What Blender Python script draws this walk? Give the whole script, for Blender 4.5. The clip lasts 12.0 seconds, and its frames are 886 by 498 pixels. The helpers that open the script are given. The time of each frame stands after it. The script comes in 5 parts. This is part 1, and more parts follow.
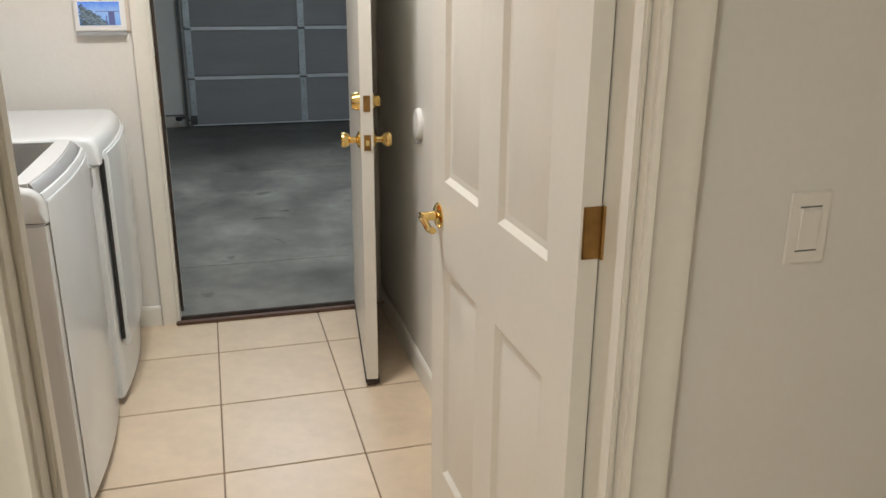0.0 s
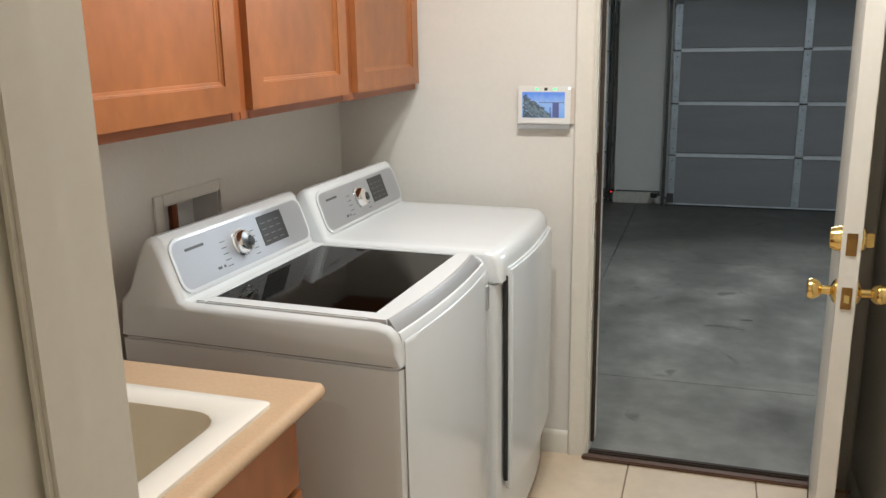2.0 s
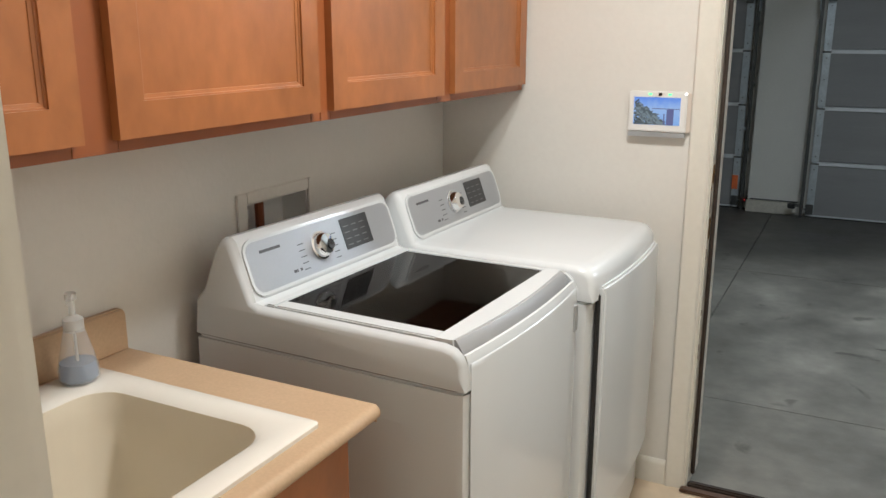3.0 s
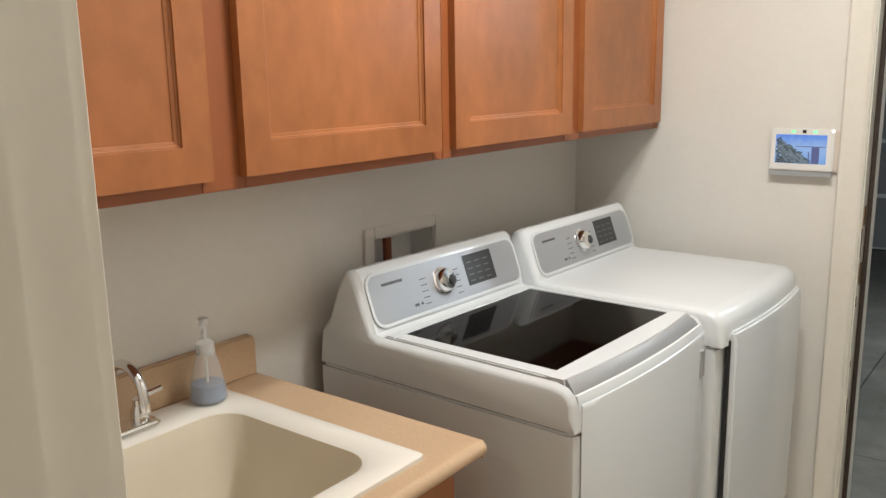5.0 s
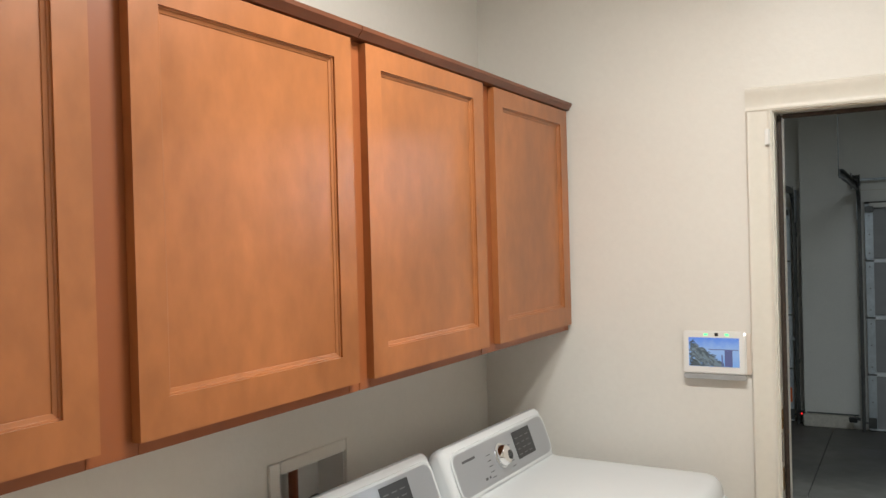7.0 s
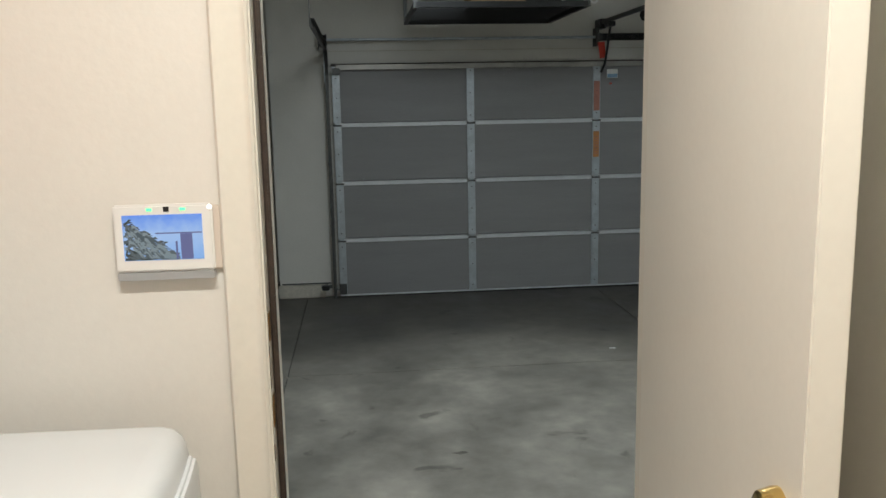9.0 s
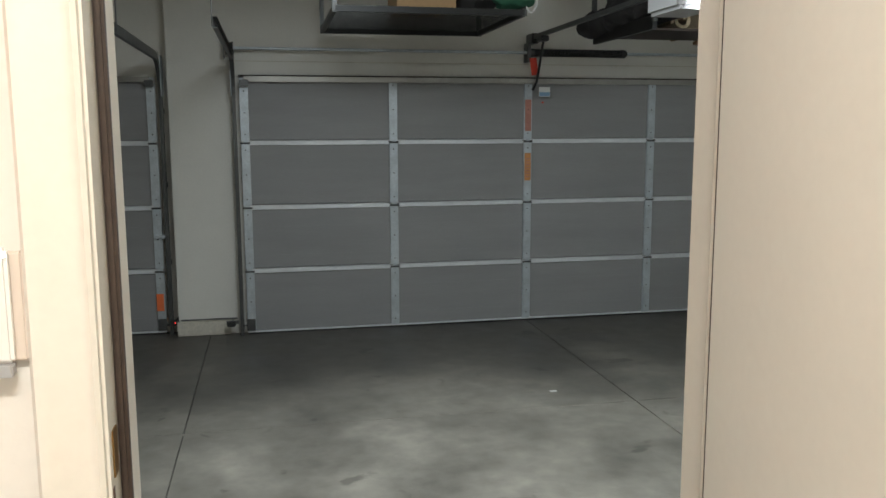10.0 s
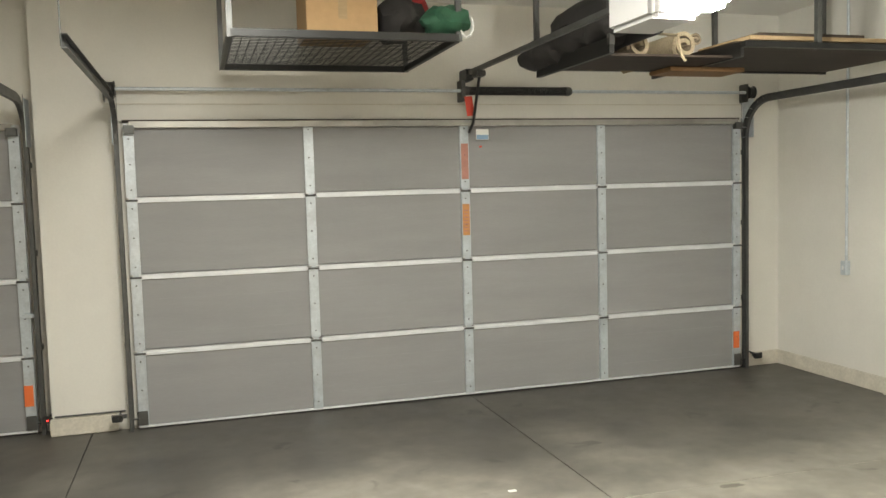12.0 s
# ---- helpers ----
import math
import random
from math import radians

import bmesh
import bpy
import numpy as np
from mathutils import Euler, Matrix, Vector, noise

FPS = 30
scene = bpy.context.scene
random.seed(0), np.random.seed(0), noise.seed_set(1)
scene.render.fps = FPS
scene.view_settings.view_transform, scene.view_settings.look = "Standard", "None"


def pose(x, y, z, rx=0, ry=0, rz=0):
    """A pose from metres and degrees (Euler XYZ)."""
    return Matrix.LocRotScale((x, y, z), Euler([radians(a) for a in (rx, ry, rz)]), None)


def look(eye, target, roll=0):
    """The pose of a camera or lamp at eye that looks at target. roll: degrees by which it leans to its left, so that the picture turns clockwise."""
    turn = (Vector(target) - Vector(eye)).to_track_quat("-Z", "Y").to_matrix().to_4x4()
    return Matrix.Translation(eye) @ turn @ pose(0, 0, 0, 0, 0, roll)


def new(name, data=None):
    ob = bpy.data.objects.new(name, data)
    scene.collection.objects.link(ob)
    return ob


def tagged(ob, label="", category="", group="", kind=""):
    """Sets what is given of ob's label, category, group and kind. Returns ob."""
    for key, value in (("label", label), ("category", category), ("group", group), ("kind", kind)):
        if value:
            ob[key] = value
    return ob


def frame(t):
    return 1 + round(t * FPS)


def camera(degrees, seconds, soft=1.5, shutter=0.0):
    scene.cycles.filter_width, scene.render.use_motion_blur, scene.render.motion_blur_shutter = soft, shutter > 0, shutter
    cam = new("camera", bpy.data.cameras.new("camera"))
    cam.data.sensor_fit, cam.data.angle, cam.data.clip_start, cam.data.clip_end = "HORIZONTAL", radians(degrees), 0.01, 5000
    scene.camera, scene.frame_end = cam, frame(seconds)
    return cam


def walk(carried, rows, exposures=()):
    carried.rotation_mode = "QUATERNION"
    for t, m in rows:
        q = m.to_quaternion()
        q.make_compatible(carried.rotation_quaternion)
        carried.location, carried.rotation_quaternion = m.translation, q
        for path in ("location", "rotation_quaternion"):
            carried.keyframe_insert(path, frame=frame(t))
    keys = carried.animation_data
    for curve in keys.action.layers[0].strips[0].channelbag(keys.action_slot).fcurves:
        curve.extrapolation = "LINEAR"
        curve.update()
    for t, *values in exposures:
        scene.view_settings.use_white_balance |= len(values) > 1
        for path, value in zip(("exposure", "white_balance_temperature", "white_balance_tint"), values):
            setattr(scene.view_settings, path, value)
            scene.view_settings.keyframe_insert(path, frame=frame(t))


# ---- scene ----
cam = camera(56.0, 12.0)
PATH = [
    (0, (0.563, 0.437, 1.521), (1.071, 2.265, 0.888), 0.4),
    (0.5, (0.591, 0.6, 1.547), (0.848, 2.489, 0.944), -1.1),
    (1, (0.666, 0.788, 1.562), (0.62, 2.718, 1.039), -1.1),
    (1.5, (0.732, 0.97, 1.582), (0.366, 2.877, 1.105), -0.6),
    (2, (0.736, 1.12, 1.582), (0.14, 2.966, 1.096), -1.0),
    (2.5, (0.728, 1.231, 1.594), (0.004, 3.036, 1.129), -0.5),
    (3, (0.793, 1.282, 1.599), (-0.084, 3.009, 1.1), -0.0),
    (3.2, (0.814, 1.283, 1.599), (-0.132, 2.971, 1.093), 0.1),
    (4.8, (0.862, 1.306, 1.598), (-0.322, 2.838, 1.105), -1.0),
    (5, (0.861, 1.31, 1.598), (-0.329, 2.866, 1.191), -1.0),
    (5.5, (0.849, 1.305, 1.702), (-0.331, 2.918, 1.643), -0.8),
    (6, (0.799, 1.32, 1.739), (-0.36, 2.949, 1.805), -1.3),
    (6.5, (0.758, 1.333, 1.742), (-0.362, 2.99, 1.781), -1.2),
    (6.7, (0.732, 1.35, 1.737), (-0.344, 3.037, 1.758), -1.4),
    (8.3, (0.667, 1.953, 1.602), (0.358, 3.909, 1.324), -1.8),
    (8.5, (0.639, 2.059, 1.596), (0.451, 4.024, 1.277), -2.1),
    (9, (0.552, 2.414, 1.597), (0.745, 4.376, 1.259), -1.1),
    (9.5, (0.525, 2.719, 1.568), (0.85, 4.657, 1.196), -1.0),
    (10, (0.554, 3.074, 1.549), (0.956, 5.013, 1.264), -0.2),
    (10.5, (0.559, 3.413, 1.526), (1.182, 5.294, 1.252), 0.1),
    (10.8, (0.582, 3.604, 1.515), (1.331, 5.434, 1.213), -1.2),
    (11, (0.593, 3.691, 1.516), (1.35, 5.512, 1.187), -1.4),
    (11.2, (0.683, 3.751, 1.519), (1.416, 5.589, 1.224), -1.6),
    (11.5, (0.729, 3.866, 1.508), (1.435, 5.728, 1.317), -1.1),
    (12, (0.777, 4.026, 1.473), (1.344, 5.939, 1.325), -1.6),
]
EXPOSURES = [(0, 0.02, 6250, 10), (5.0, -0.03, 6400, 10), (6.5, -0.14, 6450, 10), (8.3, 0.06, 6400, 10), (9.0, 0.13, 6650, 9), (9.5, 0.28, 6800, 9), (10.0, 0.62, 6750, 10),
             (10.5, 1.34, 6750, 10), (11.0, 1.76, 6650, 8), (11.5, 2.07, 7900, 13), (12.0, 2.14, 8200, 13)]
walk(cam, [(t, look(eye, target, roll)) for t, eye, target, roll in PATH], EXPOSURES)

# ---- world and light ----
world = bpy.data.worlds.new("world")
scene.world = world
world.use_nodes = True
wn = world.node_tree
sky = wn.nodes.new("ShaderNodeTexSky")
sky.sky_type = "NISHITA"
sky.sun_disc = False
sky.sun_elevation = radians(4)
wn.links.new(sky.outputs[0], wn.nodes["Background"].inputs[0])
wn.nodes["Background"].inputs[1].default_value = 0.05


def lamp(name, eye, target, size, power, color):
    d = bpy.data.lights.new(name, "AREA")
    d.shape, d.size, d.energy, d.color = "DISK", size, power, color
    ob = new(name, d)
    ob.matrix_world = look(eye, target)
    return ob


WARM = (1.0, 0.965, 0.90)
lamp("laundry_bulb", (0.28, 2.84, 2.70), (0.28, 2.84, 0), 0.16, 17, WARM)
lamp("laundry_bulb", (0.60, 2.84, 2.70), (0.60, 2.84, 0), 0.16, 17, WARM)
lamp("garage_lamp", (1.0, 6.9, 2.80), (1.0, 6.9, 0), 1.0, 37, (0.82, 0.93, 1.0))
lamp("hall_lamp", (-0.7, -0.3, 2.70), (-0.7, -0.3, 0), 0.35, 36, (1.0, 0.94, 0.83))

# ---- materials ----
MATS = {}


def surf(name, color, rough=0.5, metal=0.0, stain=0.0, stain_scale=2.0, grain=0.0, grain_scale=60.0, bump=0.0, bump_scale=150.0,
         stretch=(1, 1, 1), coat=0.0, tint=0.0, rough_var=0.0, spec=0.5):
    """A paint, metal or stone with stains at a large scale, grain at a small one and fine relief."""
    m = bpy.data.materials.new(name)
    m.use_nodes = True
    n, l = m.node_tree.nodes, m.node_tree.links
    b = n["Principled BSDF"]
    b.inputs["Roughness"].default_value, b.inputs["Metallic"].default_value = rough, metal
    b.inputs["Coat Weight"].default_value = coat
    b.inputs["Specular IOR Level"].default_value = spec
    tc, mp = n.new("ShaderNodeTexCoord"), n.new("ShaderNodeMapping")
    mp.inputs["Scale"].default_value = stretch
    l.new(tc.outputs["Object"], mp.inputs[0])
    col = n.new("ShaderNodeRGB").outputs[0]
    col.default_value = (*color, 1)
    big = n.new("ShaderNodeTexNoise")
    big.inputs["Scale"].default_value, big.inputs["Detail"].default_value, big.inputs["Roughness"].default_value = stain_scale, 5, 0.6
    l.new(mp.outputs[0], big.inputs["Vector"])
    small = n.new("ShaderNodeTexNoise")
    small.inputs["Scale"].default_value, small.inputs["Detail"].default_value = grain_scale, 4
    l.new(mp.outputs[0], small.inputs["Vector"])
    for tex, amount in ((big, stain), (small, grain)):
        if amount:
            r = n.new("ShaderNodeMapRange")
            r.inputs[1].default_value, r.inputs[2].default_value = 0.3, 0.7
            r.inputs[3].default_value, r.inputs[4].default_value = 1 - amount, 1 + amount * 0.6
            l.new(tex.outputs[0], r.inputs[0])
            mul = n.new("ShaderNodeVectorMath")
            mul.operation = "MULTIPLY"
            l.new(col, mul.inputs[0])
            l.new(r.outputs[0], mul.inputs[1])
            col = mul.outputs[0]
    if tint:
        info = n.new("ShaderNodeObjectInfo")
        r = n.new("ShaderNodeMapRange")
        r.inputs[3].default_value, r.inputs[4].default_value = 1 - tint, 1 + tint
        l.new(info.outputs["Random"], r.inputs[0])
        mul = n.new("ShaderNodeVectorMath")
        mul.operation = "MULTIPLY"
        l.new(col, mul.inputs[0])
        l.new(r.outputs[0], mul.inputs[1])
        col = mul.outputs[0]
    l.new(col, b.inputs["Base Color"])
    if rough_var:
        r = n.new("ShaderNodeMapRange")
        r.inputs[1].default_value, r.inputs[2].default_value = 0.3, 0.7
        r.inputs[3].default_value, r.inputs[4].default_value = max(0.02, rough - rough_var), min(1, rough + rough_var)
        l.new(big.outputs[0], r.inputs[0])
        l.new(r.outputs[0], b.inputs["Roughness"])
    if bump:
        t = n.new("ShaderNodeTexNoise")
        t.inputs["Scale"].default_value, t.inputs["Detail"].default_value = bump_scale, 3
        l.new(mp.outputs[0], t.inputs["Vector"])
        bm_ = n.new("ShaderNodeBump")
        bm_.inputs["Strength"].default_value, bm_.inputs["Distance"].default_value = bump, 0.002
        l.new(t.outputs[0], bm_.inputs["Height"])
        l.new(bm_.outputs[0], b.inputs["Normal"])
    MATS[name] = m
    return m


def glow(name, color, strength):
    m = bpy.data.materials.new(name)
    m.use_nodes = True
    b = m.node_tree.nodes["Principled BSDF"]
    b.inputs["Base Color"].default_value = (0.03, 0.03, 0.03, 1)
    b.inputs["Emission Color"].default_value = (*color, 1)
    b.inputs["Emission Strength"].default_value = strength
    return m


def clear(name, color, rough=0.02, ior=1.45):
    m = bpy.data.materials.new(name)
    m.use_nodes = True
    b = m.node_tree.nodes["Principled BSDF"]
    b.inputs["Base Color"].default_value = (*color, 1)
    b.inputs["Roughness"].default_value, b.inputs["IOR"].default_value = rough, ior
    b.inputs["Transmission Weight"].default_value = 1
    return m


WALL = surf("wall paint", (0.75, 0.735, 0.69), 0.42, stain=0.03, stain_scale=1.5, grain=0.015, bump=0.25, bump_scale=70, rough_var=0.08)
CEIL = surf("ceiling paint", (0.80, 0.79, 0.76), 0.8, stain=0.03, bump=0.4, bump_scale=60)
TRIM = surf("trim enamel", (0.75, 0.725, 0.655), 0.35, stain=0.04, stain_scale=4, grain=0.02, bump=0.1, bump_scale=40)
DOORP = surf("door enamel", (0.77, 0.755, 0.69), 0.33, stain=0.03, stain_scale=3, grain=0.015, bump=0.12, bump_scale=50)
TILE = surf("beige ceramic tile", (0.69, 0.56, 0.41), 0.34, stain=0.08, stain_scale=4.5, grain=0.04, grain_scale=22, bump=0.05, bump_scale=30, tint=0.03, rough_var=0.0)
GROUT = surf("tile grout", (0.30, 0.22, 0.15), 0.9, stain=0.15, grain=0.15, bump=0.5)
MAPLE = surf("stained maple", (0.385, 0.140, 0.046), 0.34, stain=0.26, stain_scale=4.2, grain=0.10, grain_scale=26, bump=0.05, bump_scale=40, stretch=(1, 1, 0.6), tint=0.02, rough_var=0.06)
# Crown wood toned down so that its colour holds the strip's shadow.
CROWN = surf("shade-toned crown maple", (0.15, 0.046, 0.018), 0.4, stain=0.2, stain_scale=4, grain=0.1, grain_scale=20)
MAPLE_DARK = surf("maple face frame", (0.30, 0.092, 0.030), 0.38, stain=0.14, stain_scale=3, grain=0.10, grain_scale=9, bump=0.06, bump_scale=30, stretch=(1, 1, 0.35))
LAMINATE = surf("tan laminate", (0.56, 0.395, 0.25), 0.38, stain=0.05, stain_scale=5, grain=0.06, grain_scale=160, bump=0.05, bump_scale=200)
SINKM = surf("white sink enamel", (0.80, 0.77, 0.70), 0.22, stain=0.03, stain_scale=4)
BASIN = surf("almond basin", (0.72, 0.65, 0.52), 0.3, stain=0.04, stain_scale=4)
WHITE = surf("white enamel steel", (0.70, 0.735, 0.755), 0.17, stain=0.015, stain_scale=3, bump=0.03, bump_scale=20)
PLAS = surf("white plastic", (0.78, 0.78, 0.76), 0.4, stain=0.02)
SILVER = surf("silver panel", (0.47, 0.495, 0.53), 0.38, metal=0.6, stain=0.03, grain=0.02, grain_scale=200)
GREYTRIM = surf("grey trim plastic", (0.45, 0.46, 0.47), 0.35, metal=0.3, stain=0.03)
CHROME = surf("chrome", (0.80, 0.80, 0.80), 0.08, metal=1.0, stain=0.03, rough_var=0.03)
BRASS = surf("polished brass", (0.80, 0.58, 0.22), 0.16, metal=1.0, stain=0.08, stain_scale=20, rough_var=0.08)
OLDBRASS = surf("tarnished brass", (0.34, 0.20, 0.07), 0.36, metal=0.9, stain=0.3, stain_scale=25)
BLACK = surf("black plastic", (0.02, 0.02, 0.02), 0.35, stain=0.1)
DISPLAY = surf("dark display", (0.035, 0.038, 0.042), 0.38, stain=0.1)
PRINT = surf("pale print", (0.15, 0.155, 0.16), 0.5, stain=0.05)
PRINTDARK = surf("dark print", (0.10, 0.10, 0.11), 0.5, stain=0.05)
RUBBER = surf("dark weatherstrip", (0.045, 0.03, 0.022), 0.7, stain=0.3, grain=0.2)
TUB = surf("grey tub plastic", (0.30, 0.30, 0.29), 0.45, stain=0.08)
DRUM = surf("dark steel drum", (0.10, 0.065, 0.05), 0.35, metal=0.6, stain=0.2)
LIDGLASS = clear("smoked lid glass", (0.060, 0.054, 0.046), 0.05, 1.2)
WOODSILL = surf("stained oak threshold", (0.12, 0.062, 0.036), 0.5, stain=0.2, grain=0.2, stretch=(0.3, 2, 1))
CONCRETE = surf("garage concrete", (0.275, 0.256, 0.222), 0.5, stain=0.45, stain_scale=1.9, grain=0.16, grain_scale=9, bump=0.3, bump_scale=90, rough_var=0.15)


def band_and_marks(m, start, end, depth):
    """A ragged band that darkens the slab from start to end along y, and scattered dark marks."""
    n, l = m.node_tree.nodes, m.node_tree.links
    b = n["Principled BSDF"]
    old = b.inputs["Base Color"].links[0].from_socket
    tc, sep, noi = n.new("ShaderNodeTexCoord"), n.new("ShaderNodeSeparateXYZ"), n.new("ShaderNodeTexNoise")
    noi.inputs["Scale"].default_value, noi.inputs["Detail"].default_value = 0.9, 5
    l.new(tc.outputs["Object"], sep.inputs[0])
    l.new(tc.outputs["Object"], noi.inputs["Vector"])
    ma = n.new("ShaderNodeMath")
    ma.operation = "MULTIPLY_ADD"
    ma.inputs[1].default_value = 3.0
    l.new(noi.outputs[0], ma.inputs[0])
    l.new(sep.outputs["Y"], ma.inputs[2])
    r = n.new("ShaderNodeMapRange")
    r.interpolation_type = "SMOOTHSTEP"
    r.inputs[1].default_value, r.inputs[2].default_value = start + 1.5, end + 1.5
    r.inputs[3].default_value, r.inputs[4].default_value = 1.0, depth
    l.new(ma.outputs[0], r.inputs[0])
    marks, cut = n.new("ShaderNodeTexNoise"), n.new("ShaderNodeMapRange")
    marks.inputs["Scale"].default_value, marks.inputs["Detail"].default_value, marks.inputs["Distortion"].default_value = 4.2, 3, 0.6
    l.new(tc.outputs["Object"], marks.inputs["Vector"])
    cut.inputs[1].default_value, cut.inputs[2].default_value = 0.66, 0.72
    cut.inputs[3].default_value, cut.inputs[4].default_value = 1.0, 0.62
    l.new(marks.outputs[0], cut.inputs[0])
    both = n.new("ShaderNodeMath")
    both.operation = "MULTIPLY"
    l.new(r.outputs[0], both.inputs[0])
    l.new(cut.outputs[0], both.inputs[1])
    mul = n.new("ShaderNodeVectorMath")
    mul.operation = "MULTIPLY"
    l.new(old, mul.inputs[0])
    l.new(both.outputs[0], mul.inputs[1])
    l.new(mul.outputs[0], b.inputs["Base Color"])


# The slab's colour gets darker towards the far doors.
band_and_marks(CONCRETE, 7.3, 9.2, 0.36)
JOINT = surf("joint filler", (0.05, 0.045, 0.04), 0.9, stain=0.2, grain=0.2)
GWALL = surf("garage wall paint", (0.71, 0.69, 0.64), 0.6, stain=0.06, stain_scale=1.2, grain=0.02, bump=0.3, bump_scale=60)
CURB = surf("painted stem wall", (0.62, 0.58, 0.50), 0.7, stain=0.15, stain_scale=6, grain=0.1, bump=0.5, bump_scale=40)
GPANEL = surf("grey insulated panel", (0.28, 0.277, 0.28), 0.55, stain=0.07, stain_scale=3, grain=0.03, bump=0.25, bump_scale=14, stretch=(0.4, 1, 3), tint=0.03)
GALV = surf("galvanised steel", (0.56, 0.61, 0.65), 0.42, metal=0.55, stain=0.14, stain_scale=14, grain=0.08, grain_scale=60)
GALVDARK = surf("dull track steel", (0.12, 0.122, 0.12), 0.45, metal=0.7, stain=0.2, stain_scale=10)
STRUT = surf("weathered strut", (0.40, 0.385, 0.355), 0.42, metal=0.6, stain=0.3, stain_scale=2.5)
RAILWHITE = surf("pale hinge rail", (0.76, 0.78, 0.80), 0.4, metal=0.2, stain=0.08, stain_scale=8)
WIREM = surf("dark wire", (0.022, 0.022, 0.022), 0.4, metal=0.5, stain=0.2)
CARD = surf("brown cardboard", (0.42, 0.26, 0.13), 0.8, stain=0.08, grain=0.05, grain_scale=30)
REDTAG = surf("red release tag", (0.72, 0.06, 0.03), 0.5, stain=0.05)
ORANGE = surf("orange reflector tape", (0.80, 0.17, 0.05), 0.5, stain=0.1)
ORANGETAG = surf("orange warning label", (0.62, 0.28, 0.10), 0.6, stain=0.15, stain_scale=20)
PINKTAG = surf("faded red label", (0.50, 0.22, 0.17), 0.6, stain=0.15, stain_scale=20)
GREENM = surf("green cloth", (0.02, 0.10, 0.055), 0.8, stain=0.3, stain_scale=15)
REDM = surf("dark red cloth", (0.30, 0.02, 0.02), 0.8, stain=0.2, stain_scale=15)
DARKCLOTH = surf("black cloth", (0.022, 0.02, 0.02), 0.85, stain=0.3, stain_scale=8, bump=0.4, bump_scale=20)
DARKPLY = surf("aged brown plywood", (0.20, 0.105, 0.045), 0.7, stain=0.2, grain=0.15, stretch=(0.3, 2, 2))
CARPET = surf("rolled carpet", (0.34, 0.27, 0.18), 0.95, stain=0.2, grain=0.3, grain_scale=90, bump=0.8, bump_scale=120)
BOARDS = surf("dark boards", (0.035, 0.022, 0.015), 0.7, stain=0.3, stain_scale=6, grain=0.2, stretch=(0.3, 2, 2))
PLYEDGE = surf("plywood", (0.36, 0.25, 0.14), 0.8, stain=0.2, grain=0.1, stretch=(0.4, 2, 2))
COPPER = surf("supply pipe", (0.30, 0.10, 0.05), 0.4, metal=0.6, stain=0.2)


def veil(name, color, rough, alpha):
    m = surf(name, color, rough, stain=0.02)
    m.node_tree.nodes["Principled BSDF"].inputs["Alpha"].default_value = alpha
    return m


CLEAR = veil("clear plastic", (0.80, 0.82, 0.84), 0.15, 0.30)
MILKY = veil("milky plastic", (0.80, 0.81, 0.80), 0.35, 0.60)
BLUE = veil("blue soap", (0.20, 0.31, 0.50), 0.15, 0.72)
PLATE = surf("almond wall plate", (0.68, 0.60, 0.53), 0.35, stain=0.02)
SWITCHM = surf("white switch plastic", (0.80, 0.77, 0.72), 0.35, stain=0.02)
OPENER = surf("pale grey housing", (0.52, 0.52, 0.52), 0.45, stain=0.05)
LAMPCOVER = glow("lit lamp cover", (0.82, 0.93, 1.0), 85.0)
LEDG = glow("green led", (0.05, 1.0, 0.25), 2.5)
LEDW = glow("white led", (1.0, 0.97, 0.9), 3.0)
LEDR = glow("red led", (1.0, 0.02, 0.02), 4.0)

# ---- mesh helpers ----


def box(bm, x0, y0, z0, x1, y1, z1, bevel=0.0, seg=2):
    r = bmesh.ops.create_cube(bm, size=1, matrix=Matrix.LocRotScale(((x0 + x1) / 2, (y0 + y1) / 2, (z0 + z1) / 2), None, (abs(x1 - x0), abs(y1 - y0), abs(z1 - z0))))
    if bevel:
        edges = {e for v in r["verts"] for e in v.link_edges}
        bmesh.ops.bevel(bm, geom=list(edges), offset=bevel, segments=seg, affect="EDGES", clamp_overlap=True)
    return bm


def boxes(*rows, bevel=0.0):
    bm = bmesh.new()
    for r in rows:
        box(bm, *r, bevel=bevel)
    return bm


def prism(bm, pts, axis, a, b, bevel=0.0, seg=3):
    """Extrude a closed outline along an axis from a to b. The outline's two numbers are the other two axes in order."""
    def at(p, s):
        q = list(p)
        q.insert("xyz".index(axis), s)
        return q
    lo = [bm.verts.new(at(p, a)) for p in pts]
    hi = [bm.verts.new(at(p, b)) for p in pts]
    faces = [bm.faces.new(lo), bm.faces.new(hi)]
    n = len(pts)
    for i in range(n):
        faces.append(bm.faces.new((lo[i], lo[(i + 1) % n], hi[(i + 1) % n], hi[i])))
    bmesh.ops.recalc_face_normals(bm, faces=faces)
    if bevel:
        caps = {e for f in faces[:2] for e in f.edges}
        bmesh.ops.bevel(bm, geom=list(caps), offset=bevel, segments=seg, affect="EDGES", clamp_overlap=True)
    return bm


def lathe(bm, profile, m=None, seg=20):
    """Turn (radius, height) pairs about z, then move by m."""
    rings = []
    for r, z in profile:
        rings.append([bm.verts.new((m or Matrix()) @ Vector((r * math.cos(k * math.tau / seg), r * math.sin(k * math.tau / seg), z))) for k in range(seg)])
    made = []
    for a, b in zip(rings, rings[1:]):
        for k in range(seg):
            made.append(bm.faces.new((a[k], a[(k + 1) % seg], b[(k + 1) % seg], b[k])))
    made.append(bm.faces.new(rings[0][::-1]))
    made.append(bm.faces.new(rings[-1]))
    bmesh.ops.recalc_face_normals(bm, faces=made)
    return bm


